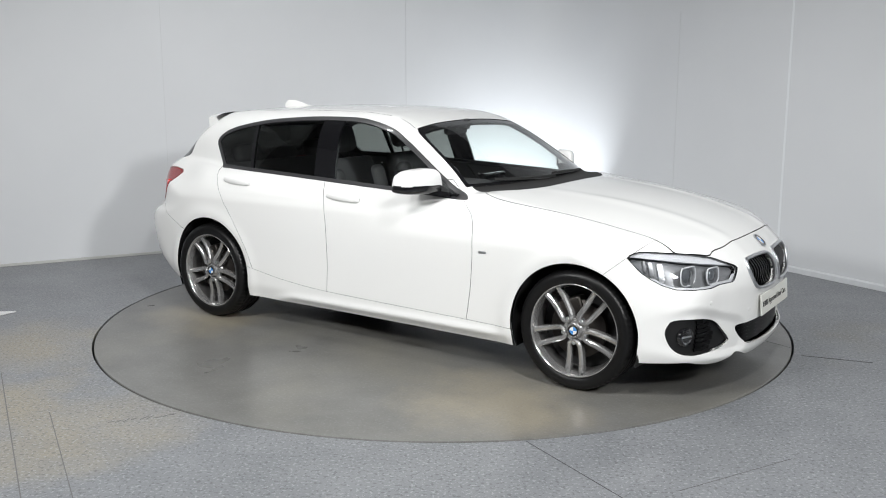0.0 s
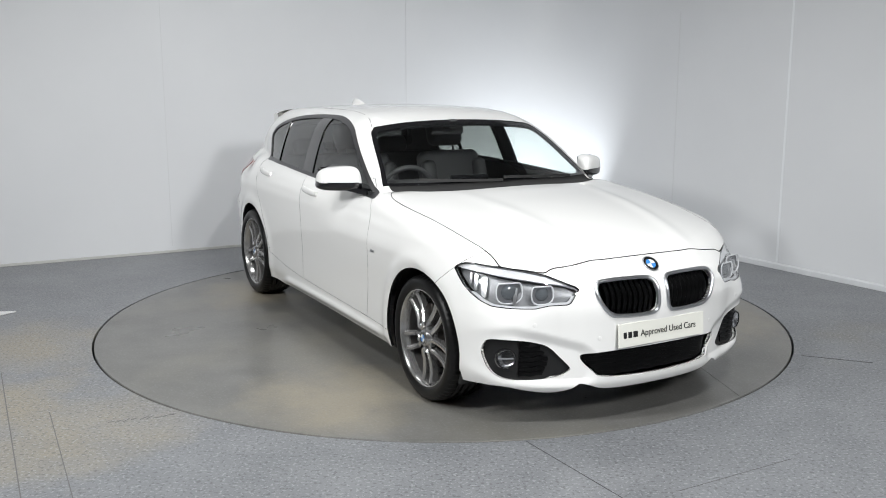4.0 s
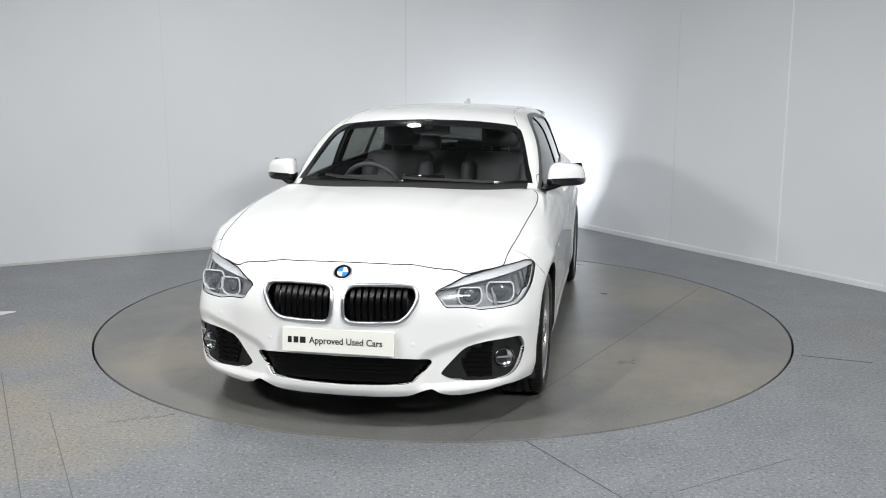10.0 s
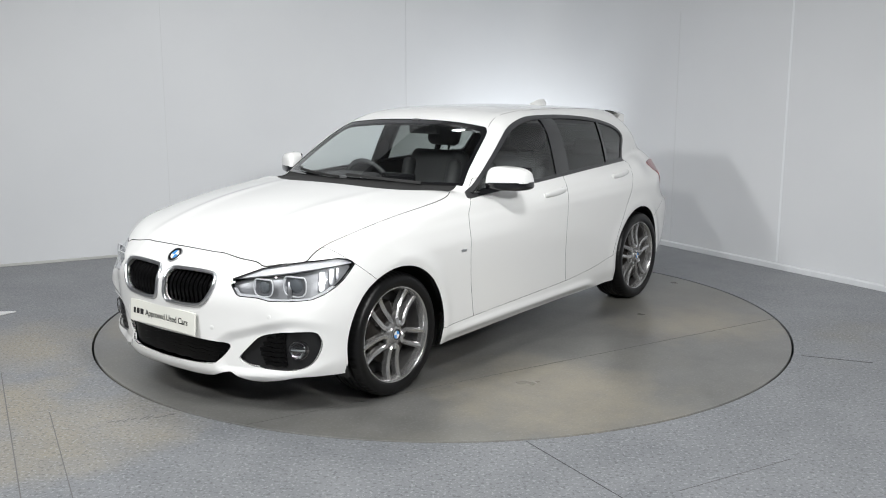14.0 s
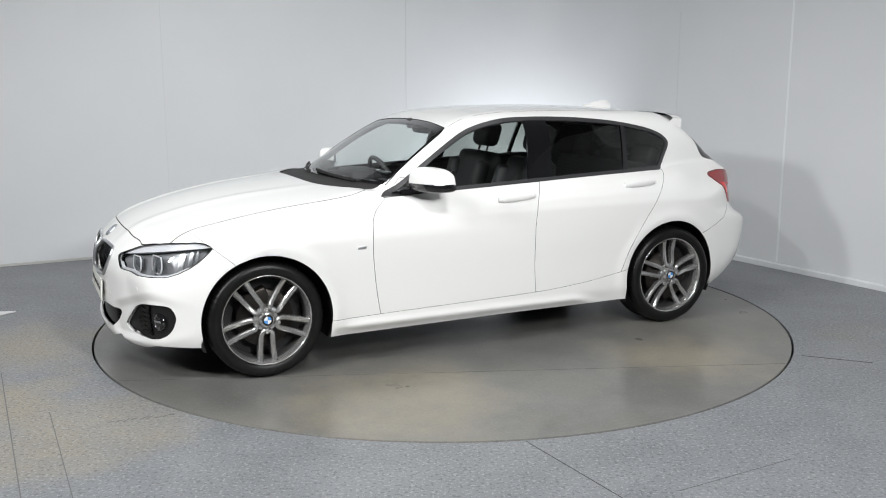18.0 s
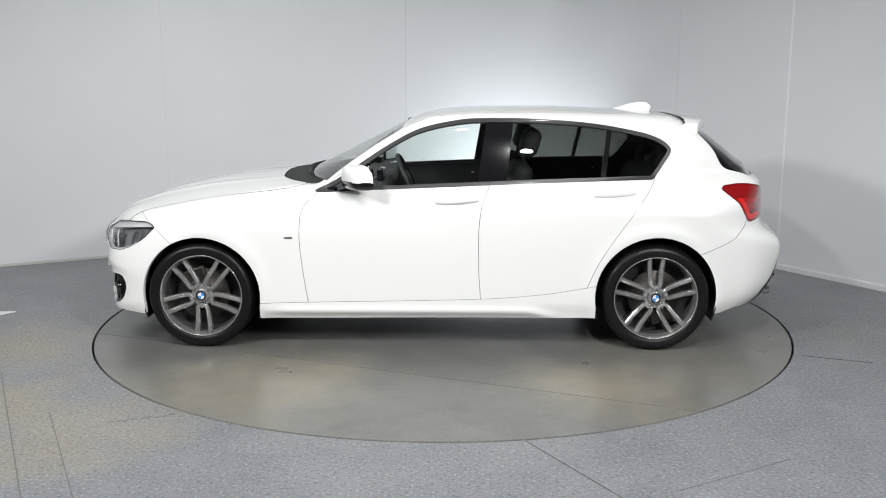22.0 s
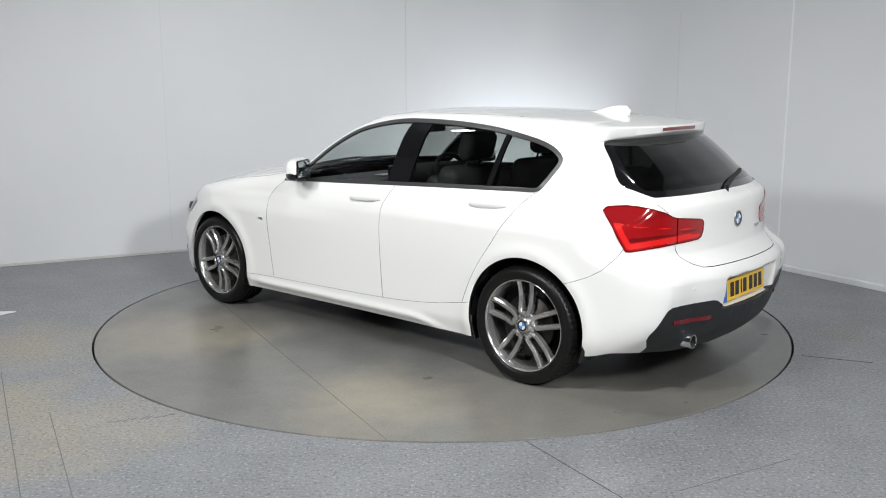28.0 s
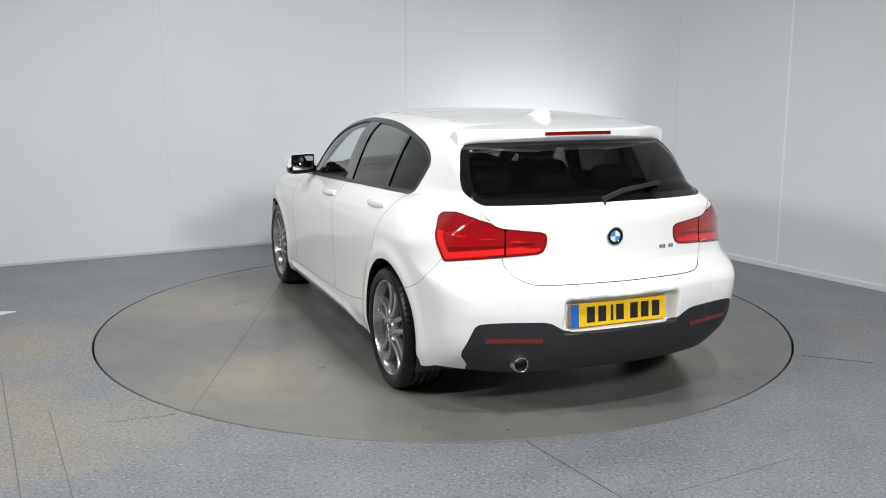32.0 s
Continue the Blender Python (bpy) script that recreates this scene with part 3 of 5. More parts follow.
LIP_Z = spline((0, 0.172), (0.2, 0.175), (0.31, 0.184), (0.37, 0.206), (0.41, 0.214), (0.45, 0.190), (0.53, 0.170), (0.64, 0.188), (0.74, 0.21), (0.85, 0.198))
v, _, t = split(v, t, lambda p: p[:, 2] - np.where(p[:, 0] > 3.0, LIP_Z(p[:, 1]), SILL_Z(p[:, 0])))
for cx, cz, r in ((2.685, 0.318, 0.353), (0.0, 0.322, 0.357)):
    v, _, t = split(v, t, both(lambda p, c=cx, h=cz, q=r: np.hypot((p[:, 0] - c), (p[:, 2] - h) * (1 if h else 1)) - q, LEFT_ONLY))
    v, _, t = split(v, t, both(lambda p, c=cx, q=r: np.abs(p[:, 0] - c) - q + 0.006, lambda p, h=cz: p[:, 2] - h, LEFT_ONLY))

# windows
DLO = outline(rounded([(2.0, 0.932), (1.70, 0.943), (1.01, 0.972), (0.55, 0.989), (0.12, 1.0), (0.05, 1.0015), (0.008, 1.012), (-0.052, 1.092), (-0.092, 1.155), (-0.084, 1.195), (-0.02, 1.24), (0.11, 1.280), (0.373, 1.325), (0.708, 1.350), (1.042, 1.353), (1.20, 1.338), (1.33, 1.312), (1.43, 1.280), (1.56, 1.212), (1.69, 1.13), (1.80, 1.055), (1.90, 0.99)]), X, Z)
SIDE = lambda p: 0.42 - p[:, 1]
v, dlo, t = split(v, t, both(DLO, SIDE))
SCREEN = outline(rounded([(0.0, 0.945), (0.3, 0.945), (0.6, 0.94), (0.712, 0.96), (0.673, 1.09), (0.630, 1.205), (0.600, 1.262), (0.575, 1.284), (0.53, 1.302), (0.3, 1.324), (0.0, 1.332), (-0.3, 1.324), (-0.3, 0.945)]), Y, Z)
GLASS_BASE = lambda p: p[:, 0] - (2.15 - 0.40 * p[:, 1] ** 2)
v, screen, t = split(v, t, both(SCREEN, GLASS_BASE, lambda p: 1.2 - p[:, 0]))
REARWIN = outline(rounded([(-0.3, 1.016), (0.0, 1.016), (0.4, 1.013), (0.56, 1.012), (0.60, 1.015), (0.622, 1.032), (0.628, 1.065), (0.626, 1.12), (0.612, 1.18), (0.59, 1.234), (0.56, 1.266), (0.5, 1.286), (0.0, 1.305), (-0.3, 1.305)]), Y, Z)
v, rearwin, t = split(v, t, both(REARWIN, lambda p: p[:, 0] + 0.265))

# lamps and front openings
HEAD = outline([(-2.091, 0.655), (-2.075, 0.668), (-1.936, 0.716), (-1.84, 0.733), (-1.737, 0.746), (-1.593, 0.754), (-1.552, 0.750), (-1.515, 0.734), (-1.505, 0.718), (-1.53, 0.685), (-1.561, 0.651), (-1.60, 0.622), (-1.649, 0.596), (-1.709, 0.577), (-1.809, 0.573), (-1.909, 0.572), (-1.965, 0.584), (-2.045, 0.588), (-2.06, 0.595), (-2.083, 0.637)], FQ, Z)
FRONT = lambda p: 2.75 - p[:, 0]
v, head, t = split(v, t, both(HEAD, FRONT))
KIDNEY_PTS = [(0.352, 0.632), (0.350, 0.655), (0.335, 0.677), (0.30, 0.685), (0.2, 0.687), (0.08, 0.684), (0.048, 0.676), (0.030, 0.655), (0.026, 0.6), (0.030, 0.555), (0.042, 0.535), (0.068, 0.525), (0.16, 0.524), (0.25, 0.529), (0.285, 0.538), (0.315, 0.562), (0.340, 0.60)]
KIDNEY = outline(rounded(KIDNEY_PTS), Y, Z)
v, kidney, t = split(v, t, both(KIDNEY, FRONT))
FOG = outline(rounded([(0.80, 0.35), (0.797, 0.40), (0.775, 0.43), (0.68, 0.428), (0.60, 0.412), (0.545, 0.39), (0.50, 0.345), (0.452, 0.290), (0.457, 0.272), (0.50, 0.248), (0.58, 0.238), (0.68, 0.24), (0.745, 0.252), (0.78, 0.285)]), Y, Z)
v, fog, t = split(v, t, both(FOG, FRONT))
INTAKE = outline(rounded([(-0.3, 0.364), (0.0, 0.366), (0.25, 0.364), (0.37, 0.357), (0.409, 0.345), (0.405, 0.325), (0.355, 0.268), (0.32, 0.244), (0.2, 0.232), (0.0, 0.227), (-0.3, 0.23)]), Y, Z)
v, intake, t = split(v, t, both(INTAKE, FRONT))

# tail lamps, tailgate and rear bumper
TAILLAMP = outline([(0.249, 0.945), (0.240, 0.958), (0.22, 0.968), (0.146, 0.977), (0.09, 0.975), (0.03, 0.965), (-0.04, 0.945), (-0.075, 0.925), (-0.10, 0.917), (-0.245, 0.900), (-0.265, 0.893), (-0.275, 0.878), (-0.272, 0.834), (-0.262, 0.808), (-0.24, 0.795), (-0.12, 0.786), (0.052, 0.772), (0.155, 0.759), (0.168, 0.764), (0.206, 0.831), (0.233, 0.90)], RQ, Z)
REAR = lambda p: p[:, 0] + 0.1
v, taillamp, t = split(v, t, both(TAILLAMP, REAR))
SKIN = t.copy()
VALANCE = outline([(-0.3, 0.445), (0.255, 0.445), (0.29, 0.451), (0.335, 0.477), (0.37, 0.497), (0.41, 0.505), (0.63, 0.508), (0.685, 0.504), (0.703, 0.49), (0.715, 0.45), (0.735, 0.36), (0.73, 0.33), (0.695, 0.285), (0.68, 0.2), (-0.3, 0.2)], Y, Z)
v, valance, t = split(v, t, both(VALANCE, lambda p: p[:, 0] + 0.35))
GATE = outline([(-0.3, 0.664), (0.38, 0.667), (0.44, 0.671), (0.485, 0.688), (0.52, 0.718), (0.54, 0.755), (0.55, 0.85), (0.58, 0.935), (0.622, 0.98), (0.645, 1.00), (0.648, 1.06), (0.628, 1.20), (0.602, 1.285), (0.5, 1.36), (-0.3, 1.37)], Y, Z)
gate_f = both(GATE, lambda p: p[:, 0] + 0.24)
v, gate, t = split(v, t, grown(gate_f, -SEAM))
v, _, t = split(v, t, lambda p: gate_f(p) - np.where(p[:, 2] > 0.985, -SEAM, SEAM))
RBUMP = outline([(-0.24, 0.575), (-0.30, 0.595), (-0.38, 0.628), (-0.45, 0.668), (-0.51, 0.735), (-0.53, 0.775), (-0.56, 0.80), (-1.2, 0.80), (-1.2, 0.1), (-0.30, 0.1)], X, Z)
v, rbump, t = split(v, t, grown(RBUMP, -SEAM * 0.8))
v, _, t = split(v, t, grown(RBUMP, SEAM * 0.8))

# cowl, bonnet, front bumper
HOOD_END = spline((-0.3, 2.276), (-0.15, 2.288), (0, 2.292), (0.15, 2.288), (0.3, 2.276), (0.41, 2.252), (0.505, 2.207), (0.596, 2.147), (0.66, 2.087), (0.72, 2.02))
v, cowl, t = split(v, t, both(lambda p: p[:, 0] - HOOD_END(p[:, 1]), lambda p: -GLASS_BASE(p), lambda p: p[:, 1] - 0.685, lambda p: 0.90 - p[:, 2]))
BONNET = outline(rounded([(2.20, -0.3), (2.20, 0.0), (2.175, 0.3), (2.12, 0.55), (2.07, 0.69), (2.10, 0.735), (2.20, 0.765), (2.42, 0.772), (2.70, 0.755), (2.96, 0.732), (3.10, 0.708), (3.16, 0.69), (3.22, 0.615), (3.268, 0.545), (3.275, 0.50), (3.298, 0.40), (3.313, 0.2), (3.318, 0.0), (3.313, -0.3)]), X, Y)
bonnet_f = both(BONNET, lambda p: 0.62 - p[:, 2])
v, bonnet, t = split(v, t, grown(bonnet_f, -SEAM * 1.5))
v, _, t = split(v, t, grown(bonnet_f, SEAM * 1.5))
FBUMP = outline([(2.80, 0.585), (2.858, 0.637), (2.945, 0.712), (3.05, 0.80), (3.6, 0.9), (3.6, 0.1), (2.80, 0.1)], X, Z)
v, fbump, t = split(v, t, grown(FBUMP, -SEAM * 0.7))
v, _, t = split(v, t, grown(FBUMP, SEAM * 0.7))

# doors, skirts, wings
SILLTOP = spline((0.30, 0.405), (0.36, 0.388), (0.5, 0.36), (0.674, 0.334), (1.03, 0.306), (2.05, 0.284), (2.35, 0.277))
skirt_f = both(lambda p: p[:, 2] - SILLTOP(p[:, 0]), lambda p: np.abs(p[:, 0] - 1.34) - 1.06, LEFT_ONLY)
v, skirt, t = split(v, t, grown(skirt_f, -SEAM * 0.7))
v, _, t = split(v, t, grown(skirt_f, SEAM * 0.7))
EDGE_A = spline((0.25, 2.04), (0.286, 2.048), (0.4, 2.066), (0.507, 2.079), (0.676, 2.091), (0.8, 2.084), (0.86, 2.06), (0.92, 1.997), (0.96, 1.945), (1.0, 1.9))
EDGE_B = spline((0.25, 1.028), (0.306, 1.030), (0.51, 1.042), (0.678, 1.043), (0.844, 1.028), (0.92, 1.0), (1.0, 0.968))
EDGE_C = spline((0.25, 0.46), (0.367, 0.41), (0.522, 0.342), (0.786, 0.168), (0.92, 0.072), (1.05, -0.02))
door_f = lambda p: np.max([p[:, 0] - EDGE_A(p[:, 2]), EDGE_C(p[:, 2]) - p[:, 0], p[:, 2] - 1.03, 0.42 - p[:, 1]], 0)
v, doors, t = split(v, t, grown(door_f, -SEAM))
v, _, t = split(v, t, grown(door_f, SEAM))
v, rdoor, fdoor = split(v, doors, lambda p: p[:, 0] - EDGE_B(p[:, 2]) + SEAM)
v, _, fdoor = split(v, fdoor, lambda p: p[:, 0] - EDGE_B(p[:, 2]) - SEAM)
v, wing, body = split(v, t, both(lambda p: 1.9 - p[:, 0], lambda p: p[:, 2] - 0.99))

sheet("body_shell", v, body, PAINT, CAR, flange=0.009)
pair("front_wing", v, wing, PAINT, CAR)
FDOORS = pair("front_door", v, fdoor, PAINT, CAR)
RDOORS = pair("rear_door", v, rdoor, PAINT, CAR)
pair("side_skirt", v, skirt, PAINT, CAR)
sheet("bonnet", v, bonnet, PAINT, CAR)
FRONT_BUMPER = sheet("front_bumper", v, fbump, PAINT, CAR, flange=0.021)
REAR_BUMPER = sheet("rear_bumper", v, rbump, PAINT, CAR)
TAILGATE = sheet("tailgate", v, gate, PAINT, CAR)
# Added black sheet under the skin, so the panel gaps look deep and shaded.
sheet("under_skin", v, SKIN, GAP, CAR, flange=0, lift=-0.0062, label="black sheet standing in for the shade in the panel gaps")
sheet("cowl", v, cowl, SLAT, CAR, label="black plastic cowl below the windscreen", lift=-0.03)
sheet("rear_valance", v, valance, PLASTIC, CAR, label="dark grey plastic valance")
# ---- glazing ----
v2, pane, frame_band = split(v, dlo, grown(DLO, -0.022))
pair("window_frame", v2, frame_band, SATIN_BLACK, CAR, flange=0.012, label="black window surround", lift=0.001)
B_FRONT = lambda p: 1.055 - 0.16 * (p[:, 2] - 0.97) - p[:, 0]
B_REAR = lambda p: p[:, 0] - (0.885 - 0.13 * (p[:, 2] - 0.97))
Q_FRONT = lambda p: (0.335 - 0.17 * (p[:, 2] - 0.99)) - p[:, 0]
Q_REAR = lambda p: p[:, 0] - (0.305 - 0.17 * (p[:, 2] - 0.99))
v2, glass_rest, front_pane = split(v2, pane, lambda p: -B_FRONT(p))
v2, rear_part, post = split(v2, glass_rest, B_REAR)
v2, q_pane, rear_part2 = split(v2, rear_part, Q_REAR)
v2, rear_pane, q_post = split(v2, rear_part2, Q_FRONT)
for name, tri, m, up in (("front_window", front_pane, GLASS, -0.006), ("rear_window", rear_pane, PRIVACY, -0.006), ("quarter_window", q_pane, PRIVACY, -0.006)):
    for ob in pair(name, v2, tri, m, CAR, flange=0, lift=up, label="clear side glass" if m is GLASS else "dark tinted privacy glass"):
        ob.visible_shadow = False
pair("door_pillar", v2, post, GLOSS_BLACK, CAR, label="gloss black pillar trim")
pair("quarter_bar", v2, q_post, GLOSS_BLACK, CAR, lift=0.001)
v3, ws_glass, ws_edge = split(v2, screen, grown(both(SCREEN, GLASS_BASE), -0.022))
ob = sheet("windscreen", v3, ws_glass, GLASS, CAR, flange=0, lift=-0.003, label="clear laminated windscreen")
ob.visible_shadow = False
sheet("windscreen_band", v3, ws_edge, GLOSS_BLACK, CAR, lift=-0.003, label="black printed edge of the windscreen")
v3, rw_glass, rw_edge = split(v3, rearwin, grown(REARWIN, -0.03))
ob = sheet("tailgate_window", v3, rw_glass, REAR_GLASS, TAILGATE, flange=0, lift=-0.003, label="dark tinted rear window")
ob.visible_shadow = False
sheet("tailgate_window_band", v3, rw_edge, GLOSS_BLACK, TAILGATE, lift=-0.003, label="black printed edge of the rear window")

# ---- lamps, grilles: their sunk backs ----
HEADLAMPS = pair("headlamp", v3, head, LAMP_BODY, CAR, lift=-0.045, flange=0, label="headlamp with twin ringed projectors")
for ob, s in zip(HEADLAMPS, (1, -1)):
    lens = sheet("lens", v3, head, LENS, ob, mirror=False, side=s, flange=0, lift=-0.003)
    lens.visible_shadow = False
sheet("kidney_back", v3, kidney, MESHBLACK, CAR, lift=-0.05, flange=-0.047, label="black grille depth")
for ob in pair("fog_recess", v3, fog, MESHBLACK, FRONT_BUMPER, lift=-0.024, flange=-0.021, label="black fog lamp recess"):
    pass
sheet("intake_back", v3, intake, MESHBLACK, FRONT_BUMPER, lift=-0.06, flange=-0.052)
v3, tl_in, tl_rest = split(v3, taillamp, lambda p: RQ(p) + 0.111)
v3, _, tl_out = split(v3, tl_rest, lambda p: RQ(p) + 0.104)
TAILS = pair("tail_lamp", v3, tl_out, RED, CAR, lift=0.002, label="red tail lamp")
TAILS2 = pair("tail_lamp_inner", v3, tl_in, RED, TAILGATE, lift=0.002, label="red tail lamp on the tailgate")

pair("tail_lamp_back", v3, taillamp, GAP, CAR, lift=-0.02, flange=0, label="black back of the tail lamp")

# ---- inner skins, wheel houses, floor pan ----
inner = np.concatenate([body, fdoor, rdoor])
v4, lower_in, upper_in = split(v3, inner, lambda p: p[:, 2] - 1.28)
v4, cabin_in, _ = split(v4, lower_in, lambda p: np.abs(p[:, 0] - 0.75) - 1.45)
pair("cabin_lining", v4, cabin_in, TRIM, CAR, lift=-0.011, flange=0, label="dark cabin lining")
sheet("headliner", v4, upper_in, HEADLINER, CAR, lift=-0.011, flange=0, label="dark grey headliner")
part("floor_pan", box_bm(-0.5, 3.0, -0.54, 0.54, 0.20, 0.25, 0.02, m=Matrix.Translation(AXLE_AT)), PLASTIC, CAR)


def wheel_house(cx, side):
    bm = bmesh.new()
    n = 40
    rows = []
    for y, r in ((0.84, 0.360), (0.83, 0.372), (0.55, 0.372), (0.55, 0.05)):
        rows.append([bm.verts.new((cx + r * math.cos(a), side * y, 0.32 + r * math.sin(a))) for a in (math.pi * (-0.13 + 1.26 * k / n) for k in range(n + 1))])
    for a, b in zip(rows, rows[1:]):
        for k in range(n):
            bm.faces.new((a[k], a[k + 1], b[k + 1], b[k]))
    bmesh.ops.translate(bm, verts=bm.verts, vec=AXLE_AT)
    part("wheel_house", bm, GAP, CAR, "black wheel arch liner")


for cx in (2.685, 0.0):
    for side in (1, -1):
        wheel_house(cx, side)
# ---- wheels: built with the axle along local z, the outside up ----
def sweep_bm(path, section, closed=False, up=Vector((0, 0, 1)), bm=None):
    """Carries a closed section of (across, up) along a path; across is up x direction."""
    bm = bm or bmesh.new()
    n, rings = len(path), []
    for i, p in enumerate(path):
        a, b = (path[i - 1], path[(i + 1) % n]) if closed else (path[max(i - 1, 0)], path[min(i + 1, n - 1)])
        d = (Vector(b) - Vector(a)).normalized()
        side = up.cross(d).normalized()
        w = d.cross(side)
        rings.append([bm.verts.new(Vector(p) + side * s + w * h) for s, h in (section(i) if callable(section) else section)])
    k = len(rings[0])
    for i in range(n if closed else n - 1):
        a, b = rings[i], rings[(i + 1) % n]
        for j in range(k):
            bm.faces.new((a[j], a[(j + 1) % k], b[(j + 1) % k], b[j]))
    if not closed:
        bm.faces.new(rings[0][::-1])
        bm.faces.new(rings[-1])
    bmesh.ops.recalc_face_normals(bm, faces=bm.faces)
    return bm


def disc_bm(r, h0, h1, bevel=0.0, segments=32, m=None):
    prof = [(0.0005, h1), (r - bevel, h1), (r, h1 - bevel), (r, h0)]
    return revolve_bm(prof[::-1], segments, m)


def roundel(parent, m, r):
    """Round badge: black ring, blue and white quarters."""
    ring = part("badge", revolve_bm([(r, 0), (r, 0.004), (r * 0.95, 0.0055), (r * 0.66, 0.0055), (r * 0.64, 0.004), (0.0005, 0.004)][::-1], 40, m), GLOSS_BLACK, parent, "round badge with a black ring")
    edge = revolve_bm([(r * 1.02, 0.0), (r * 1.09, 0.003), (r * 1.02, 0.0066), (r * 0.95, 0.0058)][::-1], 40, m)
    return ring, edge


def badge(parent, m, r):
    """A plain round emblem in its colours."""
    base, edge = roundel(parent, m, r)
    if base.parent is CAR:
        part("rim_ring", edge, SATIN, base)
    else:
        bm_rim = edge
        part("badge_ring", bm_rim, CHROME, parent)
    host = base if parent is CAR else parent
    for k in range(4):
        bm = bmesh.new()
        c = bm.verts.new((0, 0, 0.0052))
        arc = [bm.verts.new((r * 0.64 * math.cos(a), r * 0.64 * math.sin(a), 0.0052)) for a in (math.pi / 2 * (k + q / 8) for q in range(9))]
        for a, b in zip(arc, arc[1:]):
            bm.faces.new((c, a, b))
        bmesh.ops.transform(bm, verts=bm.verts, matrix=m)
        part("badge_quarter", bm, BADGE_BLUE if k % 2 else BADGE_WHITE, host)


BARREL = mat("barrel_grey", (0.15, 0.147, 0.144), 0.45, 0.7)


def wheel():
    rim_profile = [(0.2465, 0.0), (0.2445, 0.004), (0.2405, 0.002), (0.2365, -0.008), (0.231, -0.022), (0.2265, -0.042)]
    root = part("wheel", revolve_bm(rim_profile[::-1], 96), RIM, CAR, "grey twin-spoke alloy wheel with a black tyre")
    part("barrel", revolve_bm([(0.2235, -0.205), (0.221, -0.12), (0.2245, -0.05), (0.2265, -0.042)], 72), BARREL, root, "dark inner rim barrel")
    prof = [(0.238, -0.006), (0.2475, 0.0005), (0.250, 0.006), (0.256, 0.0085), (0.270, 0.0125), (0.284, 0.013), (0.296, 0.009), (0.3055, 0.001), (0.311, -0.008), (0.3145, -0.018), (0.3165, -0.032)]
    for g in (-0.05, -0.088, -0.126, -0.164):
        prof += [(0.3175, g), (0.3105, g - 0.002), (0.3105, g - 0.009), (0.3175, g - 0.011)]
    prof += [(0.3165, -0.188), (0.311, -0.208), (0.296, -0.222), (0.27, -0.226), (0.235, -0.21)]
    tyre = revolve_bm(prof[::-1], 192)
    for q in tyre.verts:
        r = math.hypot(q.co.x, q.co.y)
        if -0.047 < q.co.z < 0.0 and r > 0.305 and round(math.atan2(q.co.y, q.co.x) / (2 * math.pi) * 192) % 3 == 0:
            q.co.x, q.co.y = q.co.x * (1 - 0.006 / r), q.co.y * (1 - 0.006 / r)
    part("tyre", tyre, TYRE, root, "low black tyre with grooved tread")
    for k in range(5):
        turn_k = pose(0, 0, 0, 0, 0, 72 * k)
        path = []
        for r in (0.243, 0.225, 0.20, 0.17, 0.14, 0.115, 0.095):
            path.append((r, 0.0265 + 0.0145 * (r / 0.243) ** 1.5, -0.012 - 0.014 * math.sin(math.pi * min(1, (0.245 - r) / 0.17))))
        for a in range(1, 8):
            q = math.pi / 2 + math.pi * a / 8
            path.append((0.087 + 0.029 * math.cos(q), 0.0297 * math.sin(q), -0.013 + 0.004 * math.sin(math.pi * a / 8)))
        path += [(x, -y, z) for x, y, z in path[6::-1]]
        last = len(path) - 1

        def section(i):
            e = 1 - min(i, last - i) / (last / 2)
            w = 0.0122 + 0.003 * e
            return [(-w, -0.034), (w, -0.034), (w * 0.95, -0.006), (w * 0.55, 0.0), (-w * 0.35, 0.002), (-w * 0.95, -0.005)]
        bm = sweep_bm(path, section)
        bmesh.ops.transform(bm, verts=bm.verts, matrix=turn_k)
        ob = part("spoke", bm, RIM, root, smooth=True)
        ob.data.shade_smooth()
        ob.data.set_sharp_from_angle(angle=radians(18))
        part("wheel_bolt", disc_bm(0.0115, -0.03, -0.008, 0.003, 6, turn_k @ pose(0.066, 0, 0)), SATIN, root, smooth=False)
        # webs between neighbouring pairs
        web = sweep_bm([(0.030, 0, -0.026), (0.062, 0, -0.024)], [(-0.016, -0.02), (0.016, -0.02), (0.013, 0), (-0.013, 0)])
        bmesh.ops.transform(bm := web, verts=web.verts, matrix=pose(0, 0, 0, 0, 0, 72 * k + 36))
        part("web", bm, RIM, root, smooth=False)
    part("hub", revolve_bm([(0.07, -0.06), (0.066, -0.032), (0.046, -0.024), (0.040, -0.008), (0.037, -0.0055), (0.0005, -0.0055)], 40), RIM, root)
    badge(root, pose(0, 0, -0.0052), 0.032)
    part("brake_disc", revolve_bm([(0.155, -0.085), (0.155, -0.065), (0.152, -0.063), (0.09, -0.063), (0.085, -0.05), (0.0005, -0.05)], 56), STEEL, root, "worn steel brake disc")
    part("brake_caliper", box_bm(0.07, 0.165, -0.065, 0.065, -0.12, -0.045, 0.012, m=pose(0, 0, 0, 0, 0, 200)), STEEL, root)
    part("hub_back", revolve_bm([(0.2215, -0.125), (0.12, -0.14), (0.0005, -0.14)], 40), GAP, root)
    part("valve", disc_bm(0.004, -0.03, 0.0, 0.001, 10, pose(0.226, 0.05, -0.01)), INK, root)
    return root


WHEEL = wheel()


def wheel_pose(cx, side, spin):
    return Matrix.Translation(AXLE_AT + Vector((cx, side * (0.856 if cx else 0.866), 0.3165))) @ pose(0, 0, 0, -90 * side, 0, 0) @ pose(0, 0, 0, 0, 0, spin)


WHEEL.matrix_basis = wheel_pose(2.69, 1, 90)
copy_thing(WHEEL, wheel_pose(0.0, 1, -90))
copy_thing(WHEEL, wheel_pose(2.69, -1, -90))
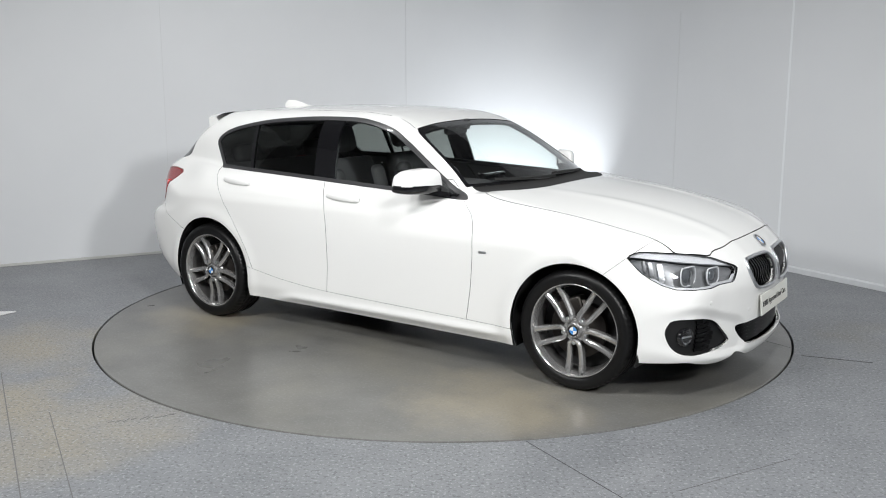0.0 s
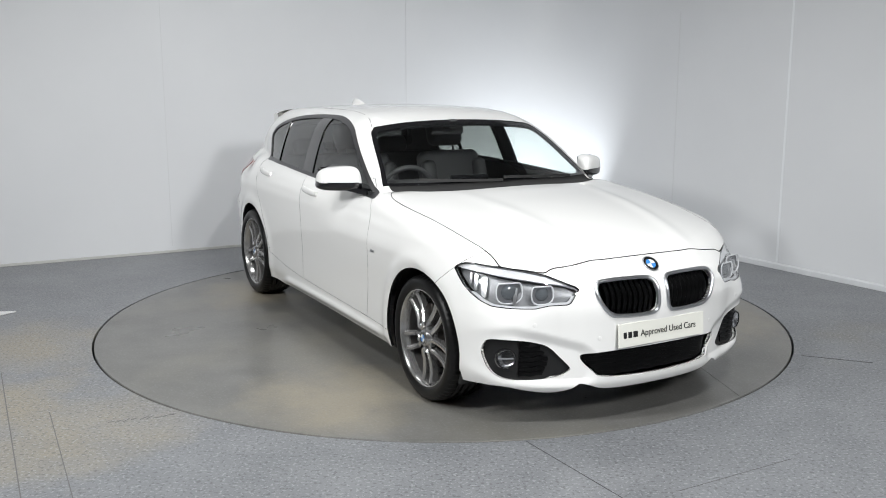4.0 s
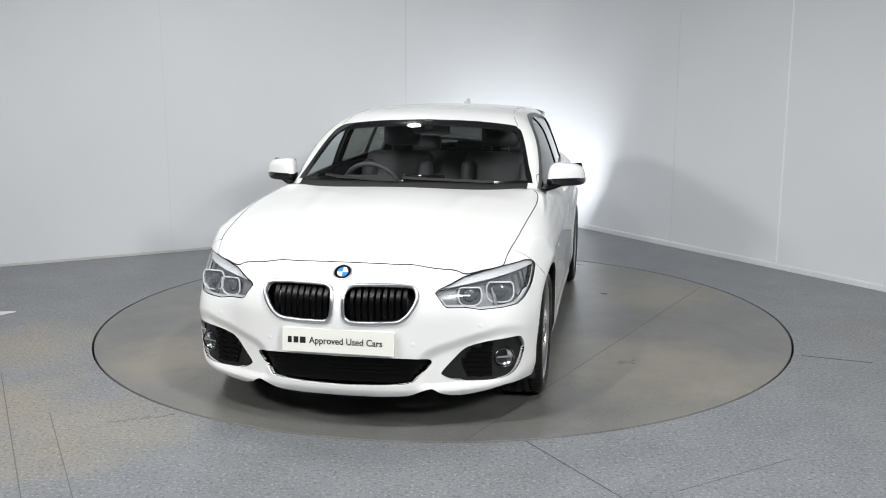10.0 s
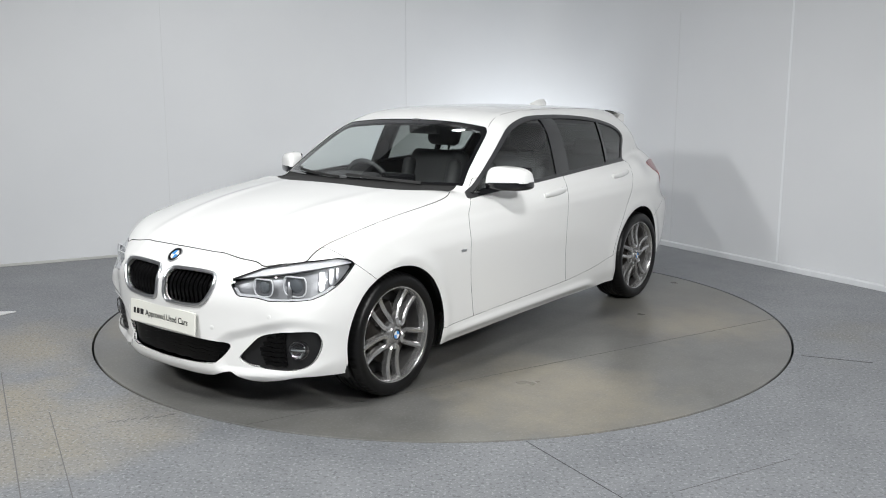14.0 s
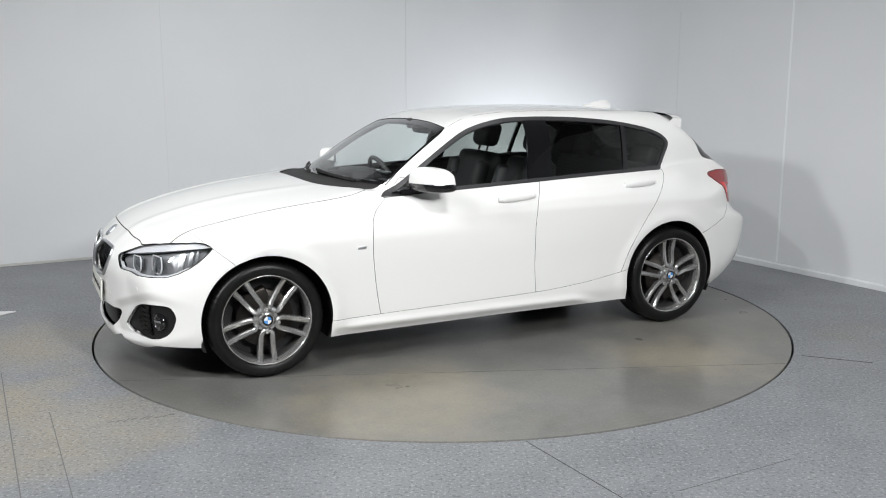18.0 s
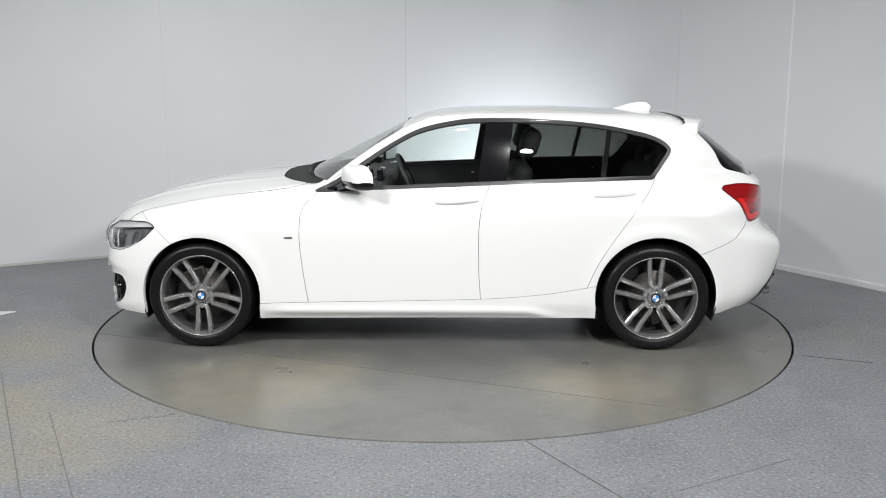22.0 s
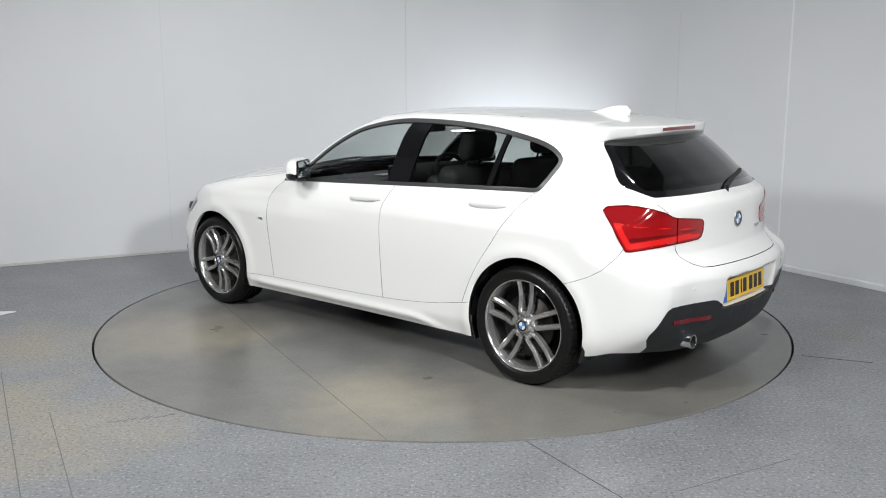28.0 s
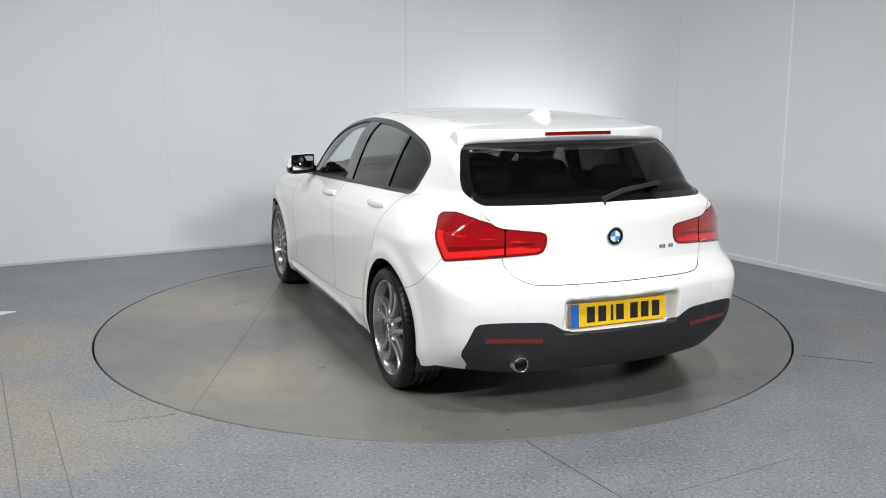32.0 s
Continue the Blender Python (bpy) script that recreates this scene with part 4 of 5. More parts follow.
copy_thing(WHEEL, wheel_pose(0.0, -1, -90))
# ---- fittings on the car's skin ----
def on_side(x, z):
    lo, hi = 0.3, 1.05
    for _ in range(40):
        mid = (lo + hi) / 2
        if field(np.array([x]), np.array([mid]), np.array([z]))[0] < 0:
            lo = mid
        else:
            hi = mid
    return lo


def on_end(y, z, front=True):
    lo, hi = (1.5, 3.6) if front else (0.2, -1.0)
    for _ in range(40):
        mid = (lo + hi) / 2
        if field(np.array([mid]), np.array([y]), np.array([z]))[0] < 0:
            lo = mid
        else:
            hi = mid
    return lo


def on_top(x, y):
    lo, hi = 0.5, 1.6
    for _ in range(40):
        mid = (lo + hi) / 2
        if field(np.array([x]), np.array([y]), np.array([mid]))[0] < 0:
            lo = mid
        else:
            hi = mid
    return lo


def normal_at(p):
    return Vector(settle(np.array([p], float), 1)[1][0])


AT = Matrix.Translation(AXLE_AT)
FLIP = Matrix.Diagonal((1, -1, 1, 1))


def mirrored(bm):
    """The same bmesh for the car's right side."""
    c = bm.copy()
    bmesh.ops.transform(c, verts=c.verts, matrix=FLIP)
    bmesh.ops.reverse_faces(c, faces=c.faces)
    return c


def put(name, bm, material, parent, label="", smooth=True, sides=False):
    obs = []
    bms = [bm, mirrored(bm)] if sides else [bm]
    for k, b in enumerate(bms):
        bmesh.ops.transform(b, verts=b.verts, matrix=AT)
        host = parent[k] if isinstance(parent, (list, tuple)) else parent
        ob = part(name, b, material, host, label, smooth)
        if smooth:
            ob.data.set_sharp_from_angle(angle=radians(40))
        obs.append(ob)
    return obs


def facing(p, n, up=Vector((0, 0, 1))):
    """A pose at p whose z points along n and whose y points upward."""
    n = Vector(n).normalized()
    x = up.cross(n).normalized()
    return Matrix.Translation(p) @ Matrix((x, n.cross(x), n)).transposed().to_4x4()


CIRCLE = lambda r, k=8, sx=1.0, sy=1.0: [(r * sx * math.cos(2 * math.pi * i / k), r * sy * math.sin(2 * math.pi * i / k)) for i in range(k)]

# kidney grilles
KID = rounded(KIDNEY_PTS, 5)
path = [Vector((on_end(y, z) + 0.002, y, z)) for y, z in KID]
GRILLES = put("kidney_grille", sweep_bm(path, CIRCLE(0.0095, 10, 1.0, 1.0), True, Vector((1, 0, 0))), SATIN, CAR, "chrome-framed kidney grille with black slats", sides=True)
for k in range(9):
    y = 0.058 + 0.0295 * k
    zs = [z for (a, z), (b, w) in zip(KID, np.roll(KID, -1, 0)) if (a - y) * (b - y) <= 0]
    lo, hi = min(zs) + 0.004, max(zs) - 0.004
    bar = sweep_bm([Vector((on_end(y, z) - 0.022 - 0.006 * math.cos((z - lo) / (hi - lo) * 2 * math.pi), y, z)) for z in np.linspace(lo, hi, 8)], [(-0.0045, -0.012), (0.0045, -0.012), (0.004, 0.006), (0, 0.010), (-0.004, 0.006)], False, Vector((0, -1, 0)))
    put("slat", bar, SLAT, GRILLES, sides=True)

# bonnet badge, tailgate badge
p = Vector((on_end(0, 0.728), 0, 0.728))
badge(CAR, AT @ facing(p + normal_at(p) * 0.0005, normal_at(p)), 0.040)
p = Vector((on_end(0, 0.862, False), 0, 0.862))
badge(CAR, AT @ facing(p - Vector((0.001, 0, 0)), normal_at(p)), 0.041)

# lower intake bars and frame
for k in range(6):
    z = 0.250 + 0.019 * k
    reach = 0.30 + (z - 0.235) * 0.9
    put("intake_bar", sweep_bm([Vector((on_end(abs(y), z) - 0.035, y, z + 0.003 * math.sin(y * 60))) for y in np.linspace(-reach, reach, 49)], [(-0.003, -0.01), (0.003, -0.01), (0.003, 0.008), (-0.003, 0.008)]), SLAT, FRONT_BUMPER)
for k in range(7):
    z = 0.262 + 0.024 * k
    ys = np.linspace(0.56 - (z - 0.25) * 0.35 + max(0, z - 0.33) * 1.1, 0.665, 15) if z < 0.40 else np.linspace(0.62, 0.67, 5)
    put("recess_bar", sweep_bm([Vector((on_end(y, z) - 0.020, y, z + 0.003 * math.sin(y * 90))) for y in ys], [(-0.003, -0.01), (0.003, -0.01), (0.003, 0.008), (-0.003, 0.008)]), SLAT, FRONT_BUMPER, sides=True)

# fog lamps
p = Vector((on_end(0.718, 0.337) - 0.02, 0.718, 0.337))
m = facing(p, (1, 0.35, 0))
put("fog_ring", revolve_bm([(0.05, -0.02), (0.048, 0.0), (0.044, 0.004), (0.039, 0.0)], 32, m), GLOSS_BLACK, FRONT_BUMPER, sides=True)
FOGS = put("fog_lamp", revolve_bm([(0.039, 0.0), (0.03, -0.012), (0.0005, -0.02)], 32, m), CHROME, FRONT_BUMPER, "round fog lamp with a chrome reflector", sides=True)
put("fog_divider", box_bm(-0.036, 0.036, -0.003, 0.003, -0.012, 0.0, 0, m=m), LAMP_BODY, FRONT_BUMPER, sides=True)
for ob in put("fog_lens", revolve_bm([(0.0395, 0.0), (0.03, 0.005), (0.0005, 0.008)], 32, m), LENS, FRONT_BUMPER, sides=True):
    ob.visible_shadow = False

# headlamp insides
LED = mat("led_ring", (0.6, 0.61, 0.63), 0.3)
DARKLENS = mat("projector_lens", (0.10, 0.11, 0.12), 0.08, coat=1.0)
LAMP_CUP = mat("lamp_cup", (0.16, 0.165, 0.175), 0.3, 0.3)
for y, z, w, h in ((0.692, 0.640, 0.062, 0.052), (0.568, 0.632, 0.052, 0.046)):
    p = Vector((on_end(y, z) - 0.026, y, z))
    m = facing(p, (1, 0.25, 0.05))
    bend = lambda c, e: math.copysign(abs(c) ** e, c)
    ring = [m @ Vector((w * bend(math.cos(a), 0.72), min(h * bend(math.sin(a), 0.72), h * 0.78), 0.004)) for a in (2 * math.pi * k / 40 for k in range(40))]
    put("led_ring", sweep_bm(ring, CIRCLE(0.0036, 6), True, Vector((1, 0.25, 0))), LED, HEADLAMPS, sides=True)
    put("projector", revolve_bm([(h * 0.74, -0.02), (h * 0.70, -0.006), (h * 0.5, 0.003), (h * 0.25, 0.0065), (0.0005, 0.008)], 28, m), DARKLENS, HEADLAMPS, sides=True)
    cup = [m @ Vector((w * 0.93 * bend(math.cos(a), 0.72), min(h * 0.93 * bend(math.sin(a), 0.72), h * 0.73), -0.006)) for a in (2 * math.pi * k / 40 for k in range(40))]
    bm = bmesh.new()
    bm.faces.new([bm.verts.new(q) for q in cup])
    put("lamp_cup", bm, LAMP_CUP, HEADLAMPS, smooth=False, sides=True)
for lo, hi, top in ((-1.668, -1.640, 0.705), (-1.618, -1.598, 0.712), (-1.585, -1.572, 0.715), (-1.822, -1.806, 0.67)):
    vf, fin, _ = split(v3, head, lambda p: np.max([lo - FQ(p), FQ(p) - hi, HEAD(p) + 0.016, p[:, 2] - top], 0))
    for k, s in enumerate((1, -1)):
        sheet("reflector_fin", vf, fin, SATIN, HEADLAMPS[k], mirror=False, side=s, flange=0.01, lift=-0.03)
va, top_strip, rest_h = split(v3, head, lambda p: p[:, 2] - (0.680 + 0.145 * (p[:, 1] - 0.50)))
va, low_strip, mid_h = split(va, top_strip, lambda p: np.maximum(HEAD(p) * -1 - 0.013, p[:, 2] - 0.63))
v5, frame_h, _ = split(v3, head, lambda p: -HEAD(p) - 0.004)
for k, s in enumerate((1, -1)):
    sheet("light_strip", va, rest_h, LED, HEADLAMPS[k], mirror=False, side=s, flange=0.012, lift=-0.012)
    sheet("lower_strip", va, low_strip, LED, HEADLAMPS[k], mirror=False, side=s, flange=0.012, lift=-0.014)
    sheet("gasket", v5, frame_h, GLOSS_BLACK, HEADLAMPS[k], mirror=False, side=s, flange=0.012, lift=-0.001)

# tail lamp bars
for tri, hosts in ((tl_out, TAILS), (tl_in, TAILS2)):
    w1, band, _ = split(v3, tri, lambda p: np.maximum(np.abs(TAILLAMP(p) + 0.027) - 0.014, p[:, 2] - 0.895 + 0.35 * np.clip(-RQ(p), 0, 0.2)))
    w4, line, _ = split(v3, tri, lambda p: np.maximum(TAILLAMP(p) + 0.03, np.abs(p[:, 2] - 0.872 - 0.1 * RQ(p)) - 0.004))
    w5, smoke, _ = split(v3, tri, lambda p: np.maximum(TAILLAMP(p) + 0.008, 0.918 - 0.16 * RQ(p) - p[:, 2]))
    w2, rim_t, _ = split(v3, tri, lambda p: -TAILLAMP(p) - 0.006)
    w6, chrome_t, _ = split(v3, tri, lambda p: np.max([np.abs(TAILLAMP(p) + 0.011) - 0.003, p[:, 2] - 0.80, RQ(p) - 0.05, -0.1 - RQ(p)], 0))
    w3, core, _ = split(v3, tri, lambda p: np.maximum(TAILLAMP(p) + 0.046, np.abs(p[:, 2] - 0.826 + 0.06 * RQ(p)) - 0.010))
    for k, s in enumerate((1, -1)):
        sheet("light_bar", w1, band, REDBAR, hosts[k], mirror=False, side=s, flange=0.004, lift=0.0035)
        sheet("lamp_edge", w2, rim_t, DARKRED, hosts[k], mirror=False, side=s, flange=0.006, lift=0.0035)
        sheet("light_line", w4, line, REDBAR, hosts[k], mirror=False, side=s, flange=0.004, lift=0.004)
        sheet("smoked_top", w5, smoke, SMOKE_RED, hosts[k], mirror=False, side=s, flange=0.004, lift=0.003)
        if hosts is TAILS:
            sheet("chrome_strip", w6, chrome_t, CHROME, hosts[k], mirror=False, side=s, flange=0.004, lift=0.0045)
        if len(core):
            sheet("lamp_core", w3, core, DARKRED, hosts[k], mirror=False, side=s, flange=0.004, lift=0.0035)

# number plates: the rear registration stays plain bars
def plate(name, x, z, tilt, front):
    m = AT @ Matrix.Translation((x, 0, z)) @ pose(0, 0, 0, 0, 0, 0 if front else 180) @ pose(0, 0, 0, 0, -tilt, 0)
    ob = part(name, box_bm(-0.004, 0.004, -0.26, 0.26, -0.0555, 0.0555, 0.003, m=m), PLATE_WHITE if front else PLATE_YELLOW, CAR, "cream dealer plate" if front else "yellow number plate", smooth=False)
    return ob, m


FP, fm = plate("front_plate", 3.462, 0.434, 5, True)
RP, rm = plate("rear_plate", -0.812, 0.513, 4, False)
txt = bpy.data.curves.new("dealer_text", "FONT")
txt.body, txt.size, txt.align_x, txt.align_y, txt.extrude = "Approved Used Cars", 0.042, "LEFT", "CENTER", 0.0004
txt.offset = 0.0004
made = bpy.data.objects.new("dealer_text", txt)
scene.collection.objects.link(made)
bpy.context.view_layer.update()
me = bpy.data.meshes.new_from_object(made.evaluated_get(bpy.context.evaluated_depsgraph_get()))
bpy.data.objects.remove(made)
wid = max(q.co.x for q in me.vertices)
me.transform(fm @ Matrix(((0, 0, 1, 0.0052), (1, 0, 0, 0), (0, 1, 0, 0), (0, 0, 0, 1))) @ Matrix.Translation((-0.132, 0.0, 0)) @ Matrix.Diagonal((0.338 / wid, 1, 1, 1)))
me.materials.clear()
me.materials.append(INK)
lettering = new("lettering", me)
lettering.parent = FP
for k, y in enumerate((-0.223, -0.194, -0.162)):
    part("brand_bar", box_bm(0.0042, 0.0052, y - (0.009, 0.011, 0.013)[k], y + (0.009, 0.011, 0.013)[k], -0.0135, 0.0145, 0, m=fm), INK, FP, smooth=False)
for k, y in enumerate((-0.152, -0.091, -0.038, 0.005, 0.082, 0.142, 0.203)):
    w = 0.007 if k == 2 else 0.021
    part("registration_bar", box_bm(0.0042, 0.0052, y - w, y + w, -0.037, 0.037, 0, m=rm), INK, RP, smooth=False)
part("blue_band", box_bm(0.0042, 0.0050, -0.259, -0.215, -0.054, 0.054, 0, m=rm), PLATE_BLUE, RP, smooth=False)

# rear lamps low down, exhaust
for y0, y1 in ((0.40, 0.655),):
    refl = sweep_bm([Vector((on_end(y, 0.42 + 0.02 * (y - 0.4), False) - 0.001, y, 0.415 + 0.03 * (y - 0.4))) for y in np.linspace(y0, y1, 12)], [(-0.0115, -0.004), (0.0115, -0.004), (0.0105, 0.004), (-0.0105, 0.004)], False, Vector((-1, 0, 0)))
    put("rear_reflector", refl, REFLECTOR, REAR_BUMPER, "dark red rear reflector", sides=True)
ex = AT @ Matrix.Translation((-0.775, 0.487, 0.298)) @ pose(0, 0, 0, 0, -90, 0)
part("exhaust_pipe", revolve_bm([(0.036, -0.12), (0.036, 0.0), (0.034, 0.003), (0.032, 0.0), (0.0315, -0.006)], 36, ex), CHROME, CAR, "round chrome exhaust tip")
part("exhaust_inside", revolve_bm([(0.0315, -0.006), (0.031, -0.1), (0.0005, -0.1)], 36, ex), GAP, CAR)

# roof spoiler with brake lamp, aerial fin
def tip_x(y):
    return -0.404 + 0.145 * abs(y / 0.588) ** 2.4


def spoiler():
    bm = bmesh.new()
    ys = np.linspace(-0.588, 0.588, 45)
    rows = []
    for y in ys:
        xt, a = tip_x(y), abs(y)
        edge = max(0.0, (a - 0.47) / 0.118)
        prof = []
        for k in range(9):
            x = -0.19 + (xt + 0.19) * k / 8
            prof.append((x, ROOF(x) - (0.085 - 0.03 * float(ease((0.3 - x) / 0.4))) * a * a + 0.004 + 0.006 * k / 8 - 0.022 * edge ** 2.5))
        zt = prof[-1][1]
        prof += [(xt - 0.006, zt - 0.006), (xt - 0.003, zt - 0.030 - 0.03 * (a / 0.588) ** 2), (xt + 0.006, zt - 0.038 - 0.032 * (a / 0.588) ** 2), (xt + 0.04, zt - 0.055 - 0.03 * (a / 0.588) ** 2), (xt + 0.10, zt - 0.085), (xt + 0.19, zt - 0.10)]
        rows.append([bm.verts.new((x, math.copysign(min(a, float(CABIN(max(x, -0.23)) - LEAN(z)) + 0.018), y), z)) for x, z in prof])
    for a, b in zip(rows, rows[1:]):
        for k in range(len(a) - 1):
            bm.faces.new((a[k], a[k + 1], b[k + 1], b[k]))
    bm.faces.new(rows[0])
    bm.faces.new(rows[-1][::-1])
    bmesh.ops.recalc_face_normals(bm, faces=bm.faces)
    return put("roof_spoiler", bm, PAINT, TAILGATE)[0]


spoiler()
lamp = sweep_bm([Vector((tip_x(y) - 0.0035, y, ROOF(tip_x(y)) - 0.085 * y * y - 0.006)) for y in np.linspace(-0.185, 0.185, 19)], [(-0.0095, -0.004), (0.0095, -0.004), (0.0085, 0.004), (-0.0085, 0.004)], False, Vector((-1, 0, 0)))
put("brake_lamp", lamp, DARKRED, TAILGATE, "slim red high brake lamp")


def aerial():
    bm = bmesh.new()
    rows = []
    for k in range(9):
        s = k / 8
        x, h, w = 0.155 - 0.235 * s, 0.006 + 0.052 * (math.sin(math.pi * 0.5 * min(1, s * 1.12)) ** 1.3) * (1 if s < 0.9 else 0.55), 0.012 + 0.022 * math.sin(math.pi * min(1, 0.15 + s * 0.75))
        zb = float(ROOF(x)) - 0.004
        lean = -0.02 * (1 if s > 0.8 else 0)
        rows.append([bm.verts.new((x + lean * q, w * u, zb + h * q)) for u, q in ((-1, 0), (-0.6, 0.45), (-0.2, 0.9), (0, 1), (0.2, 0.9), (0.6, 0.45), (1, 0))])
    for a, b in zip(rows, rows[1:]):
        for k in range(6):
            bm.faces.new((a[k], a[k + 1], b[k + 1], b[k]))
    bm.faces.new(rows[0])
    bm.faces.new(rows[-1][::-1])
    bmesh.ops.recalc_face_normals(bm, faces=bm.faces)
    put("aerial_fin", bm, PAINT, CAR, "white shark fin aerial")


aerial()

# roof joints
pts = [(1.491, 0.569), (1.44, 0.549), (1.385, 0.534), (1.27, 0.516), (1.12, 0.507), (0.9, 0.503), (0.6, 0.50), (0.3, 0.497), (0.0, 0.492), (-0.17, 0.487)]
put("roof_joint", sweep_bm([Vector((x, y, on_top(x, y))) for x, y in pts], [(-0.0022, -0.002), (0.0022, -0.002), (0.0018, 0.0012), (-0.0018, 0.0012)]), JOINT_SOFT, CAR, sides=True)

# door handles
for x0, x1, z0, z1, hosts in ((1.045, 1.293, 0.898, 0.885, FDOORS), (0.138, 0.375, 0.938, 0.925, RDOORS)):
    pts = []
    for s in np.linspace(0, 1, 15):
        x, z = x0 + (x1 - x0) * s, z0 + (z1 - z0) * s
        pts.append(Vector((x, on_side(x, z) + 0.005 + 0.011 * math.sin(math.pi * s) ** 0.5, z)))
    sec = lambda i: [(a * (0.55 + 0.45 * math.sin(math.pi * min(max(i / 14, 0.02), 0.98)) ** 0.4), b) for a, b in CIRCLE(1, 12, 0.021, 0.010)]
    put("door_handle", sweep_bm(pts, sec, False, Vector((0, 1, 0))), PAINT, hosts, sides=True)
    pad = [Vector((x0 + (x1 - x0) * s, on_side(x0 + (x1 - x0) * s, z0) + 0.001, z0 + (z1 - z0) * s)) for s in (0.02, 0.10)]
    put("handle_foot", sweep_bm(pad, CIRCLE(1, 12, 0.017, 0.012), False, Vector((0, 1, 0))), PAINT, hosts, sides=True)

# wing badge
x, z = 2.156, 0.672
y = on_side(x, z)
put("side_badge", box_bm(x - 0.024, x + 0.024, y - 0.002, y + 0.002, z - 0.007, z + 0.007, 0.001), SATIN, CAR, "small silver side badge", sides=True)

# door mirrors
def superdome(c, d, e1, e2, u0, u1, nu=16, nv=28, flat=None):
    """Part of a rounded box about c; u runs from below to above, flat cuts its back."""
    sp = lambda a, e: math.copysign(abs(a) ** e, a)
    bm = bmesh.new()
    rows = []
    for i in range(nu + 1):
        u = u0 + (u1 - u0) * i / nu
        row = []
        for j in range(nv):
            w = 2 * math.pi * j / nv
            x = d[0] * sp(math.cos(u), e1) * sp(math.cos(w), e2)
            y = d[1] * sp(math.cos(u), e1) * sp(math.sin(w), e2)
            z = d[2] * sp(math.sin(u), e1)
            y2 = y * (1 - 0.12 * (z / d[2])) - 0.0
            x2 = max(x, flat) if flat is not None else x
            z *= 1 - 0.16 * (1 + y2 / d[1]) - 0.10 * max(0, y2 / d[1]) ** 3 if z > 0 else 1
            x2 -= 0.5 * y2
            row.append(bm.verts.new((c[0] + x2, c[1] + y2, c[2] + z)))
        rows.append(row)
    for a, b in zip(rows, rows[1:]):
        for j in range(nv):
            bm.faces.new((a[j], a[(j + 1) % nv], b[(j + 1) % nv], b[j]))
    bm.faces.new(rows[0][::-1])
    bm.faces.new(rows[-1])
    bmesh.ops.recalc_face_normals(bm, faces=bm.faces)
    return bm


MC = (1.735, 0.893, 1.030)
SHEAR = Matrix(((1, -0.5, 0, 0.5 * MC[1]), (0, 1, 0, 0), (0, 0, 1, 0), (0, 0, 0, 1)))
MIRRORS = put("door_mirror", superdome(MC, (0.080, 0.106, 0.076), 0.55, 0.62, -0.14, math.pi / 2, flat=-0.042), PAINT, CAR, "white door mirror with a black base", sides=True)
put("mirror_base", superdome((MC[0], MC[1], MC[2] - 0.006), (0.085, 0.107, 0.066), 0.42, 0.75, -math.pi / 2, -0.03, 8, flat=-0.043), GLOSS_BLACK, MIRRORS, sides=True)
put("mirror_arm", sweep_bm([Vector((1.86, 0.755, 0.952)), Vector((1.82, 0.80, 0.962)), Vector((1.77, 0.86, 0.982))], [(-0.045, -0.014), (0.045, -0.014), (0.03, 0.012), (-0.03, 0.012)]), GLOSS_BLACK, MIRRORS, sides=True)
MIRROR_GLASS = mat("mirror_glass", (0.8, 0.82, 0.84), 0.02, 1.0)
put("mirror_surround", box_bm(MC[0] - 0.054, MC[0] - 0.036, MC[1] - 0.088, MC[1] + 0.088, MC[2] - 0.050, MC[2] + 0.058, 0.012, 3, m=SHEAR), GLOSS_BLACK, MIRRORS, sides=True)
put("mirror_pane", box_bm(MC[0] - 0.057, MC[0] - 0.0545, MC[1] - 0.078, MC[1] + 0.078, MC[2] - 0.042, MC[2] + 0.050, 0.001, m=SHEAR), MIRROR_GLASS, MIRRORS, sides=True)
put("indicator_strip", box_bm(MC[0] + 0.0, MC[0] + 0.060, MC[1] + 0.0, MC[1] + 0.096, MC[2] - 0.022, MC[2] - 0.014, 0.002, m=SHEAR), SATIN, MIRRORS, sides=True)
# black corner piece ahead of the front window
put("mirror_corner", sweep_bm([Vector((1.93, on_side(1.93, 0.955) + 0.002, 0.955)), Vector((1.80, on_side(1.80, 0.965) + 0.004, 0.962))], [(-0.004, -0.012), (0.004, -0.012), (0.004, 0.022), (-0.004, 0.022)], False, Vector((0, 1, 0))), GLOSS_BLACK, CAR, sides=True)

# wipers
for y0, y1, k in ((0.50, -0.02, 1), (-0.05, -0.52, 1)):
    pts = [Vector((2.155 - 0.40 * y * y - 0.035 * s, y, on_top(2.155 - 0.40 * y * y - 0.035 * s, abs(y)) + 0.008)) for s, y in ((q / 9, y0 + (y1 - y0) * q / 9) for q in range(10))]
    put("wiper", sweep_bm(pts, [(-0.007, -0.006), (0.007, -0.006), (0.004, 0.008), (-0.004, 0.008)]), GAP, CAR, "black windscreen wiper")
pts = [Vector((on_end(0.02, 1.02, False) - 0.012, 0.02, 0.99)), Vector((on_end(0.03, 1.045, False) - 0.035, 0.03, 1.03)), Vector((on_end(0.09, 1.062, False) - 0.03, -0.09, 1.065)), Vector((on_end(0.34, 1.085, False) - 0.02, -0.34, 1.085))]
put("rear_wiper", sweep_bm(pts, lambda i: [(-0.016 + 0.003 * i, -0.009), (0.016 - 0.003 * i, -0.009), (0.012 - 0.002 * i, 0.009), (-0.012 + 0.002 * i, 0.009)]), GAP, TAILGATE, "black rear wiper")

